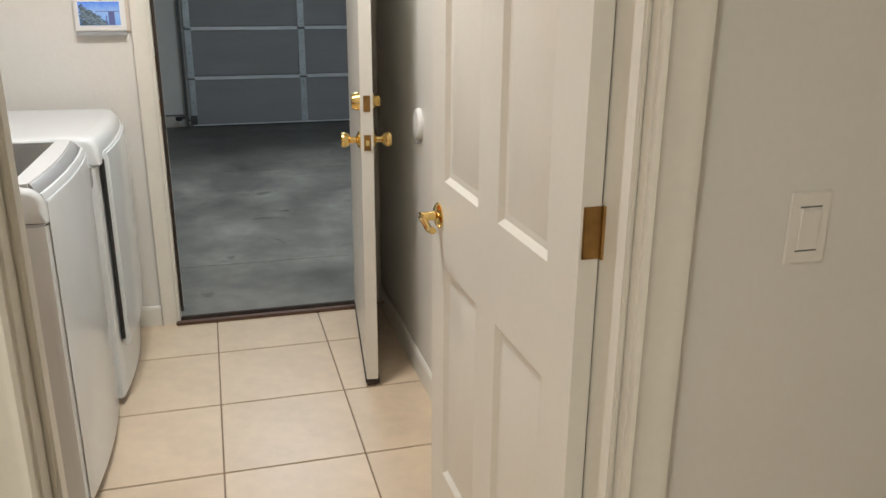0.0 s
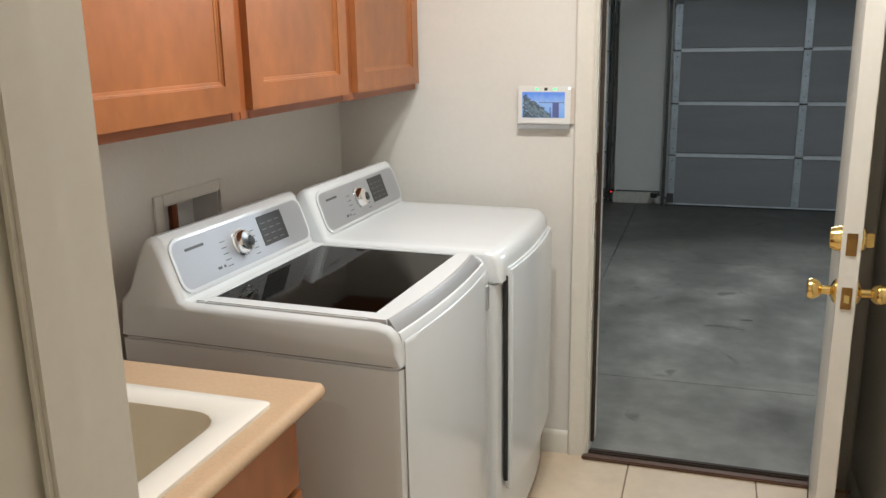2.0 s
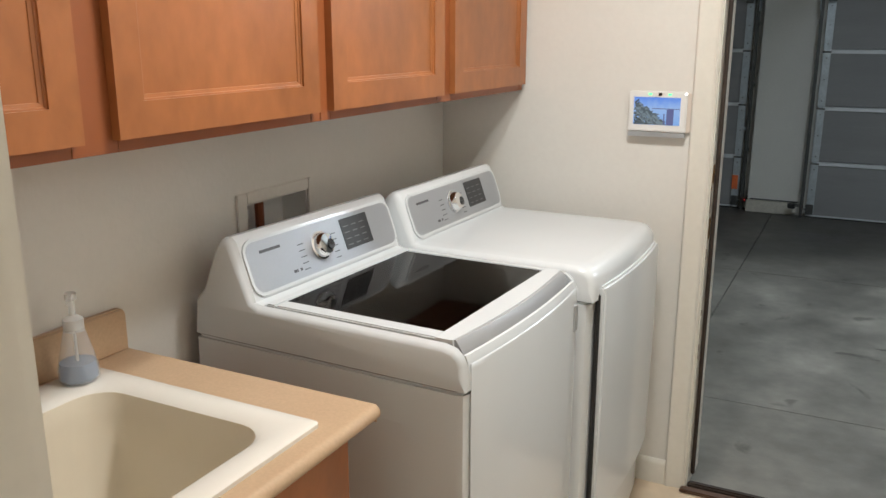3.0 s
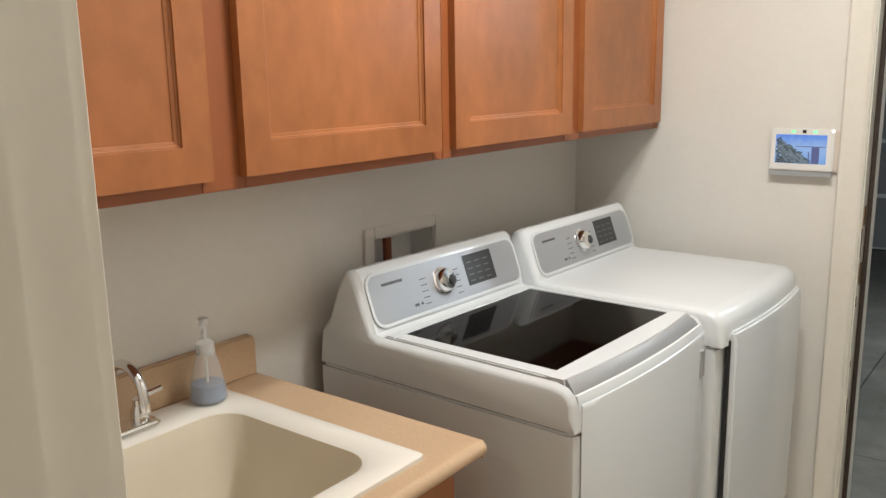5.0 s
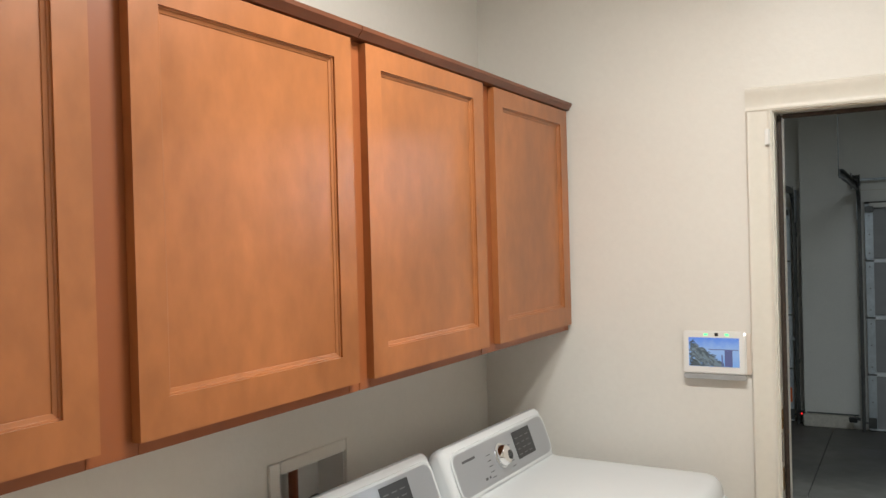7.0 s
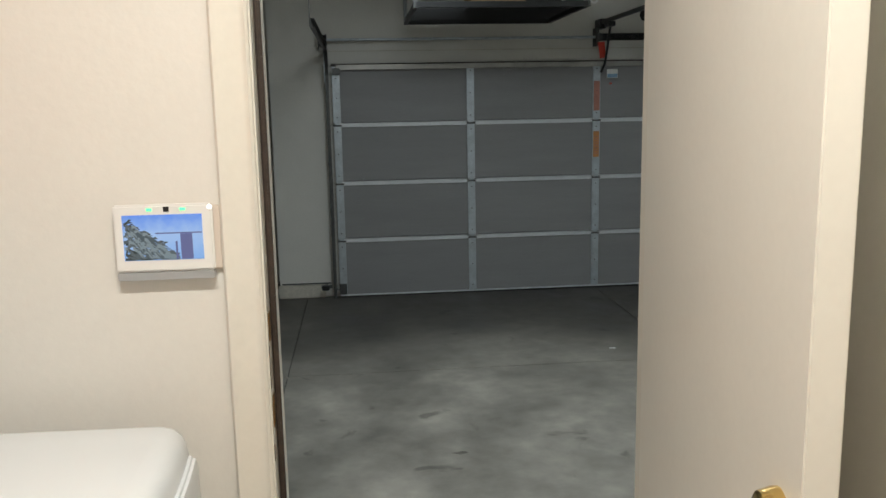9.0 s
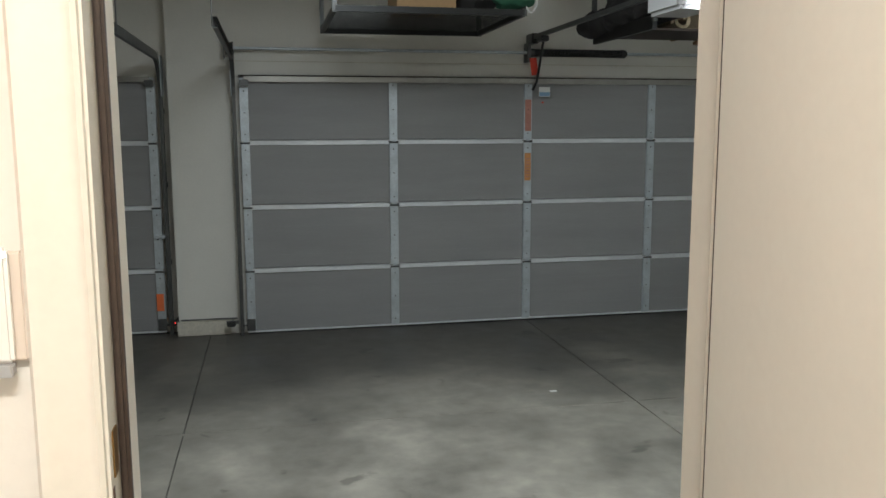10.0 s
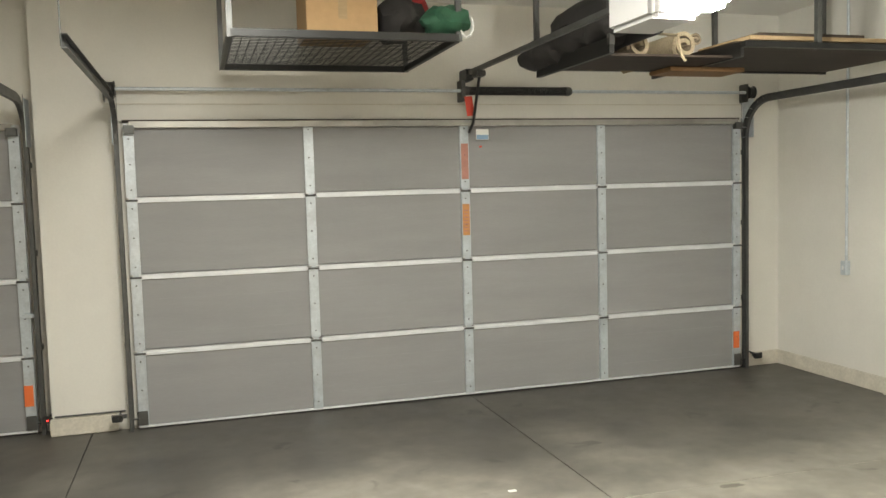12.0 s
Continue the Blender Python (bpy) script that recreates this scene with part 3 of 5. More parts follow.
sink = thing("sink", "white drop-in utility sink with an almond basin", "sink")


def rounded(x0, y0, x1, y1, r, n=5):
    pts = []
    for cx, cy, a in ((x1 - r, y0 + r, -90), (x1 - r, y1 - r, 0), (x0 + r, y1 - r, 90), (x0 + r, y0 + r, 180)):
        pts += [(cx + r * math.cos(radians(a + 90 * k / n)), cy + r * math.sin(radians(a + 90 * k / n))) for k in range(n + 1)]
    return pts


def rings(bm, rows, close_last=True):
    """Join outlines of equal length, given as (outline, z), into one skin."""
    vs = [[bm.verts.new((x, y, z)) for x, y in o] for o, z in rows]
    made = []
    for a, b in zip(vs, vs[1:]):
        for k in range(len(a)):
            made.append(bm.faces.new((a[k], a[(k + 1) % len(a)], b[(k + 1) % len(a)], b[k])))
    if close_last:
        made.append(bm.faces.new(vs[-1]))
    bmesh.ops.recalc_face_normals(bm, faces=made)
    return bm


RX0, RX1, RY0, RY1 = -0.60, -0.020, 1.72, 2.400
bx0, bx1, by0, by1 = -0.505, -0.082, 1.785, 2.338
part("rim", rings(bmesh.new(), [(rounded(RX0, RY0, RX1, RY1, 0.012), 0.9203), (rounded(RX0, RY0, RX1, RY1, 0.012), 0.928), (rounded(RX0 + 0.006, RY0 + 0.006, RX1 - 0.006, RY1 - 0.006, 0.012), 0.932),
                                (rounded(bx0 - 0.012, by0 - 0.012, bx1 + 0.012, by1 + 0.012, 0.07), 0.930), (rounded(bx0, by0, bx1, by1, 0.065), 0.922)], False), SINKM, sink)
part("basin", rings(bmesh.new(), [(rounded(bx0, by0, bx1, by1, 0.065), 0.922), (rounded(bx0 + 0.012, by0 + 0.012, bx1 - 0.012, by1 - 0.012, 0.065), 0.88), (rounded(bx0 + 0.035, by0 + 0.035, bx1 - 0.035, by1 - 0.035, 0.08), 0.68),
                                  (rounded(bx0 + 0.07, by0 + 0.07, bx1 - 0.07, by1 - 0.07, 0.08), 0.635), (rounded(bx0 + 0.19, by0 + 0.20, bx1 - 0.19, by1 - 0.20, 0.02), 0.63)]), BASIN, sink, "almond coloured deep basin")
part("drain", lathe(bmesh.new(), [(0.044, 0.631), (0.044, 0.635), (0.036, 0.636), (0.030, 0.632)], pose((bx0 + bx1) / 2, (by0 + by1) / 2, 0)), CHROME, sink)

fa = thing("faucet", "chrome gooseneck faucet on the sink rim", "faucet")
fx, fy, fz = -0.553, 2.112, 0.932
part("base_plate", boxes((fx - 0.028, fy - 0.085, fz, fx + 0.030, fy + 0.085, fz + 0.014), bevel=0.006), CHROME, fa)
part("spout", tube(bmesh.new(), [(fx, fy, fz + 0.01), (fx, fy, fz + 0.10)] + [(fx + 0.055 - 0.055 * math.cos(radians(a)), fy, fz + 0.10 + 0.055 * math.sin(radians(a))) for a in range(20, 181, 20)] + [(fx + 0.112, fy, fz + 0.075)], 0.010, 10), CHROME, fa)
for s in (-1, 1):
    h = part("handle", lathe(bmesh.new(), [(0.018, 0), (0.016, 0.02), (0.011, 0.034), (0.012, 0.045), (0.004, 0.05)], pose(fx, fy + s * 0.055, fz + 0.013)), CHROME, fa)
    part("handle_lever", tube(bmesh.new(), [(fx, fy + s * 0.055, fz + 0.055), (fx + 0.008, fy + s * 0.075, fz + 0.066), (fx + 0.012, fy + s * 0.10, fz + 0.070)], 0.006), CHROME, h)

sb = thing("soap_bottle", "clear plastic soap bottle with blue soap and a pump", "soap bottle")
p0 = pose(-0.552, 2.331, 0.9325)
part("bottle", lathe(bmesh.new(), [(0.034, 0.0), (0.039, 0.006), (0.038, 0.03), (0.028, 0.075), (0.020, 0.105), (0.018, 0.118)], p0, 24), CLEAR, sb)
part("soap", lathe(bmesh.new(), [(0.032, 0.003), (0.0365, 0.008), (0.0355, 0.030), (0.0335, 0.040)], p0, 24), BLUE, sb, "blue liquid soap")
pump = part("pump", lathe(bmesh.new(), [(0.0195, 0.104), (0.0195, 0.128), (0.010, 0.134), (0.006, 0.136), (0.006, 0.165), (0.011, 0.168), (0.011, 0.180), (0.006, 0.183)], p0, 16), MILKY, sb)
part("nozzle", tube(bmesh.new(), [(-0.552, 2.331, 1.106), (-0.539, 2.318, 1.110), (-0.522, 2.301, 1.104)], 0.005), MILKY, pump)
part("dip_tube", tube(bmesh.new(), [(-0.552, 2.331, 0.945), (-0.552, 2.331, 1.03)], 0.003), PLAS, sb)

# washer and dryer
FRONT = 0.143
BULGE = 0.020


def plan(y0, y1, n=12, back=-0.585, front=FRONT, bulge=BULGE, r=0.02):
    """Outline from above with a front that swells gently."""
    pts = [(back, y0), (front - r, y0), (front - r * 0.3, y0 + r * 0.3)]
    for k in range(n + 1):
        s = k / n
        pts.append((front + bulge * (1 - (2 * s - 1) ** 2), y0 + r + (y1 - y0 - 2 * r) * s))
    return pts + [(front - r * 0.3, y1 - r * 0.3), (front - r, y1), (back, y1)]


def swell(bm, y0, y1):
    """Push everything near the front outward in the middle, so that it follows the curved front."""
    mid, half = (y0 + y1) / 2, (y1 - y0) / 2
    for v in bm.verts:
        k = max(0.0, min(1.0, (v.co.x + 0.05) / 0.2))
        v.co.x += BULGE * k * (1 - ((v.co.y - mid) / half) ** 2)
    return bm


CONSOLE = [(-0.588, 0.9005), (-0.590, 0.985), (-0.562, 1.015), (-0.525, 1.105), (-0.505, 1.136), (-0.488, 1.147), (-0.472, 1.148), (-0.458, 1.138), (-0.408, 1.000)]
DECKF = [(0.090, 0.994), (0.117, 0.988), (0.133, 0.974), (0.141, 0.955), (0.144, 0.930), (0.144, 0.9005)]
LIP = [(0.127, 0.960), (0.131, 0.975), (0.136, 0.974), (0.141, 0.960), (0.144, 0.930), (0.144, 0.9005)]


def shrunk(pts, d):
    """The outline drawn in by d, but for its foot."""
    n, out = len(pts), []
    for k, (x, z) in enumerate(pts):
        if z < 0.902:
            out.append((x, z))
            continue
        (xa, za), (xb, zb) = pts[k - 1], pts[(k + 1) % n]
        t = Vector((xb - xa, zb - za)).normalized()
        k2 = 1.25 if z > 1.02 else 1.0
        out.append((x + k2 * d * t.y, z - k2 * d * t.x))
    return out


def loft(bm, pts, stations):
    """Sections of one outline at each (y, inset), skinned and capped."""
    vs = [[bm.verts.new((x, y, z)) for x, z in shrunk(pts, d)] for y, d in stations]
    made = [bm.faces.new(vs[0]), bm.faces.new(vs[-1])]
    for a, b in zip(vs, vs[1:]):
        for k in range(len(pts)):
            made.append(bm.faces.new((a[k], a[(k + 1) % len(pts)], b[(k + 1) % len(pts)], b[k])))
    bmesh.ops.recalc_face_normals(bm, faces=made)
    return bm


def top_shell(y0, y1, well=None):
    """The upper shell: a console at the back and a deck, with a well cut for the lid."""
    full = CONSOLE + [(-0.392, 0.996)] + DECKF
    soft_in = [(y0, 0.016), (y0 + 0.002, 0.011), (y0 + 0.007, 0.005), (y0 + 0.015, 0.001)]
    soft_out = [(y1 - 0.015, 0.001), (y1 - 0.007, 0.005), (y1 - 0.002, 0.011), (y1, 0.016)]

    def run(a, b, n):
        return [(a + (b - a) * k / n, 0.0) for k in range(n + 1)]
    bm = bmesh.new()
    if not well:
        loft(bm, full, soft_in + run(y0 + 0.022, y1 - 0.022, 12) + soft_out)
        return swell(bm, y0, y1)
    x0, x1, w0, w1 = well
    loft(bm, full, soft_in + [(w0, 0.0)])
    loft(bm, full, [(w1, 0.0), ((w1 + y1) / 2, 0.0)] + soft_out)
    loft(bm, CONSOLE + [(-0.392, 0.996), (x0, 0.996), (x0, 0.9005)], run(w0, w1, 12))
    loft(bm, [(0.123, 0.9005)] + LIP, run(w0, w1, 12))
    return swell(bm, y0, y1)


def console_parts(ob, y0, y1):
    """Silver fascia with a dial, a display and small print, lying on the console's slope."""
    a, b = Vector((-0.408, 0, 1.000)), Vector((-0.458, 0, 1.138))
    up = (b - a).normalized()
    out = Vector((up.z, 0, -up.x))
    m = Matrix(((0, up.x, out.x, a.x), (1, 0, 0, y0), (0, up.z, out.z, a.z), (0, 0, 0, 1)))   # local: along y, up the slope, outward
    w = y1 - y0

    def plate(name, u0, u1, v0, v1, d0, d1, material, r=0.006, label="", parent=ob):
        bm = prism(bmesh.new(), rounded(u0, v0, u1, v1, r, 4), "z", d0, d1)
        bmesh.ops.transform(bm, matrix=m, verts=bm.verts[:])
        bmesh.ops.recalc_face_normals(bm, faces=bm.faces[:])
        return part(name, bm, material, parent, label)
    plate("bezel", 0.018, w - 0.018, 0.006, 0.143, -0.004, 0.0055, WHITE, 0.036, "raised white bezel")
    fascia = plate("control_panel", 0.026, w - 0.026, 0.014, 0.135, 0.0050, 0.0058, SILVER, 0.028, "silver control panel")
    dp = plate("display", w * 0.60, w * 0.79, 0.040, 0.124, 0.0058, 0.0072, DISPLAY, 0.002, "dark touch display", fascia)
    dial = part("dial", lathe(bmesh.new(), [(0.037, 0.0058), (0.037, 0.010), (0.032, 0.012), (0.030, 0.026), (0.026, 0.031), (0.006, 0.034)], m @ pose(w * 0.445, 0.076, 0), 28), CHROME, fascia, "chrome dial")
    plate("dial_face", w * 0.445 - 0.004, w * 0.445 + 0.022, 0.058, 0.086, 0.0342, 0.0354, DISPLAY, 0.015, "", dial)
    bm = bmesh.new()
    for u0, v0, du in ((0.070, 0.104, 0.075), (0.165, 0.032, 0.016), (0.190, 0.032, 0.008)):
        prism(bm, rounded(u0, v0, u0 + du, v0 + 0.007, 0.001, 1), "z", 0.0058, 0.0062)
    for k in range(5):
        for s, du in ((w * 0.36 - 0.03, 0.024), (w * 0.52, 0.022)):
            v0 = 0.030 + 0.016 * k
            prism(bm, rounded(s, v0, s + du, v0 + 0.0022, 0.0005, 1), "z", 0.0058, 0.0061)
    bmesh.ops.transform(bm, matrix=m, verts=bm.verts[:])
    tagged(part("printed_marks", bm, PRINTDARK, fascia), kind="stuff")
    bm = bmesh.new()
    for k in range(4):
        for j in range(3):
            u0, v0 = w * 0.615 + j * w * 0.055, 0.050 + 0.017 * k
            prism(bm, rounded(u0, v0, u0 + 0.022, v0 + 0.003, 0.0006, 1), "z", 0.0072, 0.0075)
    bmesh.ops.transform(bm, matrix=m, verts=bm.verts[:])
    tagged(part("display_marks", bm, PRINT, dp), kind="stuff")


def side_embossing(ob, y, s):
    """Raised rounded frame pressed into the side sheet."""
    o = rounded(-0.40, 0.14, 0.03, 0.80, 0.05)
    i = rounded(-0.385, 0.155, 0.015, 0.785, 0.04)
    bm = bmesh.new()
    vo = [bm.verts.new((x, y, z)) for x, z in o]
    vi = [bm.verts.new((x, y + s * 0.003, z)) for x, z in i]
    for k in range(len(o)):
        bm.faces.new((vo[k], vo[(k + 1) % len(o)], vi[(k + 1) % len(o)], vi[k]))
    bm.faces.new(vi)
    bmesh.ops.recalc_face_normals(bm, faces=bm.faces[:])
    part("side_pressing", bm, WHITE, ob)


def curved_front(ob, name, y0, y1, d0, d1, z0, z1, x, back, proud, material, label=""):
    """A sheet that follows the swelling front between d0 and d1, with softened edges."""
    n, mid, half = 16, (y0 + y1) / 2, (y1 - y0) / 2
    bm = bmesh.new()
    vs = []
    for k in range(n + 1):
        y = d0 + (d1 - d0) * k / n
        f = x + BULGE * (1 - ((y - mid) / half) ** 2)
        e = proud * (0.35 if k in (0, n) else 1.0)
        vs.append([bm.verts.new(p) for p in ((f + back, y, z0), (f + e * 0.5, y, z0), (f + e, y, z0 + 0.008), (f + e, y, z1 - 0.012), (f + e * 0.6, y, z1 - 0.002), (f + back, y, z1))])
    for a, b in zip(vs, vs[1:]):
        for k in range(6):
            bm.faces.new((a[k], a[(k + 1) % 6], b[(k + 1) % 6], b[k]))
    bm.faces.new(vs[0]), bm.faces.new(vs[-1])
    bmesh.ops.recalc_face_normals(bm, faces=bm.faces[:])
    return part(name, bm, material, ob, label)


def washer(y0, y1):
    ob = thing("washing_machine", "white top-load washer with a smoked glass lid and silver panel", "washing machine")
    part("body", prism(bmesh.new(), plan(y0, y1), "z", 0.03, 0.897, bevel=0.006, seg=2), WHITE, ob)
    side_embossing(ob, y0, -1)
    wx0, wx1, w0, w1 = -0.385, 0.093, y0 + 0.016, y1 - 0.034
    part("top_shell", top_shell(y0, y1, (wx0, wx1, w0, w1)), WHITE, ob)
    part("seam", prism(bmesh.new(), plan(y0 + 0.004, y1 - 0.004, back=-0.58, front=FRONT - 0.002), "z", 0.8972, 0.9004), PRINTDARK, ob)
    # lid
    lid = part("lid", boxes((wx0 + 0.003, w0 + 0.003, 0.985, wx0 + 0.030, w1 - 0.003, 1.0006), (wx0 + 0.030, w0 + 0.003, 0.985, wx1 - 0.026, w0 + 0.045, 1.0006),
                            (wx0 + 0.030, w1 - 0.026, 0.985, wx1 - 0.026, w1 - 0.003, 1.0006), bevel=0.003), WHITE, ob, "white lid frame")
    front = bmesh.new()
    n = 12
    sect = [(-0.028, 0.985), (-0.028, 1.0006), (0.012, 1.0006), (0.014, 0.985)]
    vs = []
    for k in range(n + 1):
        s = k / n
        off = BULGE * 0.9 * (1 - (2 * s - 1) ** 2)
        vs.append([front.verts.new((wx1 + dx + (off if dx > 0 else 0), w0 + 0.003 + (w1 - w0 - 0.006) * s, z)) for dx, z in sect])
    for a, b in zip(vs, vs[1:]):
        for k in range(4):
            front.faces.new((a[k], a[(k + 1) % 4], b[(k + 1) % 4], b[k]))
    front.faces.new(vs[0]), front.faces.new(vs[-1])
    bmesh.ops.recalc_face_normals(front, faces=front.faces[:])
    part("lid_front", front, WHITE, lid)
    grip = bmesh.new()
    sect = [(0.0142, 0.960), (0.0142, 0.9998), (0.018, 0.999), (0.034, 0.974), (0.034, 0.960)]
    vs = []
    for k in range(n + 1):
        s = k / n
        off = BULGE * 0.95 * (1 - (2 * s - 1) ** 2)
        vs.append([grip.verts.new((wx1 + dx + off, w0 + 0.008 + (w1 - w0 - 0.016) * s, z + 0.001)) for dx, z in sect])
    for a, b in zip(vs, vs[1:]):
        for k in range(5):
            grip.faces.new((a[k], a[(k + 1) % 5], b[(k + 1) % 5], b[k]))
    grip.faces.new(vs[0]), grip.faces.new(vs[-1])
    bmesh.ops.recalc_face_normals(grip, faces=grip.faces[:])
    part("lid_handle", grip, GREYTRIM, lid, "grey curved handle strip")
    part("lid_glass", boxes((wx0 + 0.0305, w0 + 0.0455, 0.9935, wx1 - 0.0285, w1 - 0.0265, 0.9985)), LIDGLASS, lid, "smoked glass pane")
    curved_front(ob, "front_panel", y0, y1, y0 + 0.022, y1 - 0.022, 0.045, 0.957, FRONT + 0.0005, 0.0, 0.0042, WHITE)
    # inside
    cx, cy = (wx0 + wx1) / 2, (w0 + w1) / 2
    well = rings(bmesh.new(), [(rounded(wx0, w0, wx1, w1, 0.01), 0.975), (rounded(wx0 + 0.02, w0 + 0.02, wx1 - 0.02, w1 - 0.02, 0.16), 0.935), (rounded(cx - 0.195, cy - 0.215, cx + 0.195, cy + 0.215, 0.19), 0.915)], False)
    part("tub_rim", well, TUB, ob, "grey plastic tub rim")
    part("drum", rings(bmesh.new(), [(rounded(cx - 0.195, cy - 0.215, cx + 0.195, cy + 0.215, 0.19), 0.914), (rounded(cx - 0.205, cy - 0.225, cx + 0.205, cy + 0.225, 0.19), 0.70), (rounded(cx - 0.20, cy - 0.22, cx + 0.20, cy + 0.22, 0.19), 0.62)]), DRUM, ob, "dark drum")
    part("wash_plate", lathe(bmesh.new(), [(0.17, 0.622), (0.15, 0.645), (0.06, 0.66), (0.045, 0.675), (0.02, 0.68)], pose(cx, cy, 0), 28), TUB, ob)
    part("dispenser", boxes((wx0 + 0.06, w0 + 0.05, 0.95, wx0 + 0.12, w0 + 0.19, 0.975), bevel=0.008), PLAS, ob)
    console_parts(ob, y0, y1)
    part("badge", boxes((FRONT + BULGE * 0.30, y1 - 0.064, 0.845, FRONT + BULGE * 0.30 + 0.010, y1 - 0.040, 0.915), bevel=0.001), GREYTRIM, ob, "small grey badge")
    for y in (y0 + 0.06, y1 - 0.06):
        for x in (-0.52, 0.08):
            part("foot", lathe(bmesh.new(), [(0.022, 0.0), (0.022, 0.012), (0.010, 0.014), (0.010, 0.032)], pose(x, y, 0), 12), BLACK, ob)
    return ob


def dryer(y0, y1):
    ob = thing("dryer", "white dryer with a plain top and silver panel", "dryer")
    part("body", prism(bmesh.new(), plan(y0, y1, front=FRONT - 0.012), "z", 0.03, 0.897, bevel=0.006, seg=2), WHITE, ob)
    part("top_shell", top_shell(y0, y1), WHITE, ob)
    part("seam", prism(bmesh.new(), plan(y0 + 0.004, y1 - 0.004, back=-0.58, front=FRONT - 0.018), "z", 0.8972, 0.9004), PRINTDARK, ob)
    console_parts(ob, y0, y1)
    # big door that follows the curved front
    n, o = 12, []
    d0, d1, mid, half = y0 + 0.045, y1 - 0.020, (y0 + y1) / 2, (y1 - y0) / 2
    bm = bmesh.new()
    vs = []
    for k in range(n + 1):
        y = d0 + (d1 - d0) * k / n
        x = FRONT - 0.012 + BULGE * (1 - ((y - mid) / half) ** 2)
        vs.append([bm.verts.new(p) for p in ((x + 0.004, y, 0.22), (x + 0.026, y, 0.22), (x + 0.030, y, 0.60), (x + 0.030, y, 0.91), (x + 0.024, y, 0.935), (x + 0.004, y, 0.935))])
    for a, b in zip(vs, vs[1:]):
        for k in range(6):
            bm.faces.new((a[k], a[(k + 1) % 6], b[(k + 1) % 6], b[k]))
    bm.faces.new(vs[0]), bm.faces.new(vs[-1])
    bmesh.ops.recalc_face_normals(bm, faces=bm.faces[:])
    bmesh.ops.bevel(bm, geom=[e for e in bm.edges if len(e.link_faces) == 2 and e.calc_face_angle() > 0.6], offset=0.006, segments=2, affect="EDGES", clamp_overlap=True)
    door = part("door", bm, WHITE, ob, "white swelling door")
    # Solid black strip in place of the shadowed gap beside the door.
    part("door_gasket", boxes((FRONT - 0.004, d0 - 0.009, 0.25, FRONT + 0.010, d0 - 0.001, 0.915), bevel=0.003), BLACK, ob, "black strip that draws the dark gap along the door edge")
    for y in (y0 + 0.06, y1 - 0.06):
        for x in (-0.52, 0.06):
            part("foot", lathe(bmesh.new(), [(0.022, 0.0), (0.022, 0.012), (0.010, 0.014), (0.010, 0.032)], pose(x, y, 0), 12), BLACK, ob)
    return ob


def turned(ob, cx, cy, degrees, dx=0.0):
    """Turn a machine a little about its own middle, as it stands on the floor."""
    return placed(ob, pose(cx + dx, cy, 0, 0, 0, degrees) @ pose(-cx, -cy, 0))


turned(washer(2.694, 3.346), -0.2, 3.02, -2.2)
turned(dryer(3.366, 4.022), -0.2, 3.69, -1.0, 0.050)

ob = thing("washer_outlet_box", "white recessed supply box with pipes behind the washer", "outlet box")
oy0, oy1, oz0, oz1 = 2.922, 3.246, 0.965, 1.197
X0 = XL + 0.0005
part("flange", boxes((X0, oy0, oz0, X0 + 0.008, oy0 + 0.038, oz1), (X0, oy1 - 0.016, oz0, X0 + 0.008, oy1, oz1), (X0, oy0 + 0.038, oz1 - 0.031, X0 + 0.008, oy1 - 0.016, oz1), (X0, oy0 + 0.038, oz0, X0 + 0.008, oy1 - 0.016, oz0 + 0.03), bevel=0.002), WALL, ob, "painted flange")
part("liner", boxes((X0 - 0.0895, 2.9605, 0.9955, X0 - 0.086, 3.2295, 1.1655), (X0 - 0.086, 2.9605, 0.9955, X0, 2.964, 1.1655), (X0 - 0.086, 3.226, 0.9955, X0, 3.2295, 1.1655), (X0 - 0.086, 2.964, 0.9955, X0, 3.226, 0.999), (X0 - 0.086, 2.964, 1.162, X0, 3.226, 1.1655)), PLAS, ob, "white plastic liner in shade")
part("drain_pipe", tube(bmesh.new(), [(X0 - 0.045, 3.07, 1.0), (X0 - 0.045, 3.07, 1.149)], 0.013), COPPER, ob, "brown supply pipe")
for y in (3.02, 3.16):
    v = part("valve", tube(bmesh.new(), [(X0 - 0.04, y, 0.999), (X0 - 0.04, y, 1.045)], 0.011), BLACK, ob, "black hose valve")
    part("valve_handle", boxes((X0 - 0.055, y - 0.018, 1.045, X0 - 0.025, y + 0.018, 1.057), bevel=0.004), BLACK, v)


# alarm panel with its screen
SCREEN = bpy.data.materials.new("lit screen")
SCREEN.use_nodes = True
n, l = SCREEN.node_tree.nodes, SCREEN.node_tree.links
b = n["Principled BSDF"]
tc, sep, ramp, noi = n.new("ShaderNodeTexCoord"), n.new("ShaderNodeSeparateXYZ"), n.new("ShaderNodeValToRGB"), n.new("ShaderNodeTexNoise")
l.new(tc.outputs["Object"], sep.inputs[0])
mr = n.new("ShaderNodeMapRange")
mr.inputs[1].default_value, mr.inputs[2].default_value = 1.310, 1.40
l.new(sep.outputs["Z"], mr.inputs[0])
noi.inputs["Scale"].default_value, noi.inputs["Detail"].default_value = 60, 3
l.new(tc.outputs["Object"], noi.inputs["Vector"])
add = n.new("ShaderNodeMath")
add.operation = "MULTIPLY_ADD"
add.inputs[1].default_value, add.inputs[2].default_value = 0.35, -0.17
l.new(noi.outputs[0], add.inputs[0])
add2 = n.new("ShaderNodeMath")
l.new(add.outputs[0], add2.inputs[0])
l.new(mr.outputs[0], add2.inputs[1])
l.new(add2.outputs[0], ramp.inputs[0])
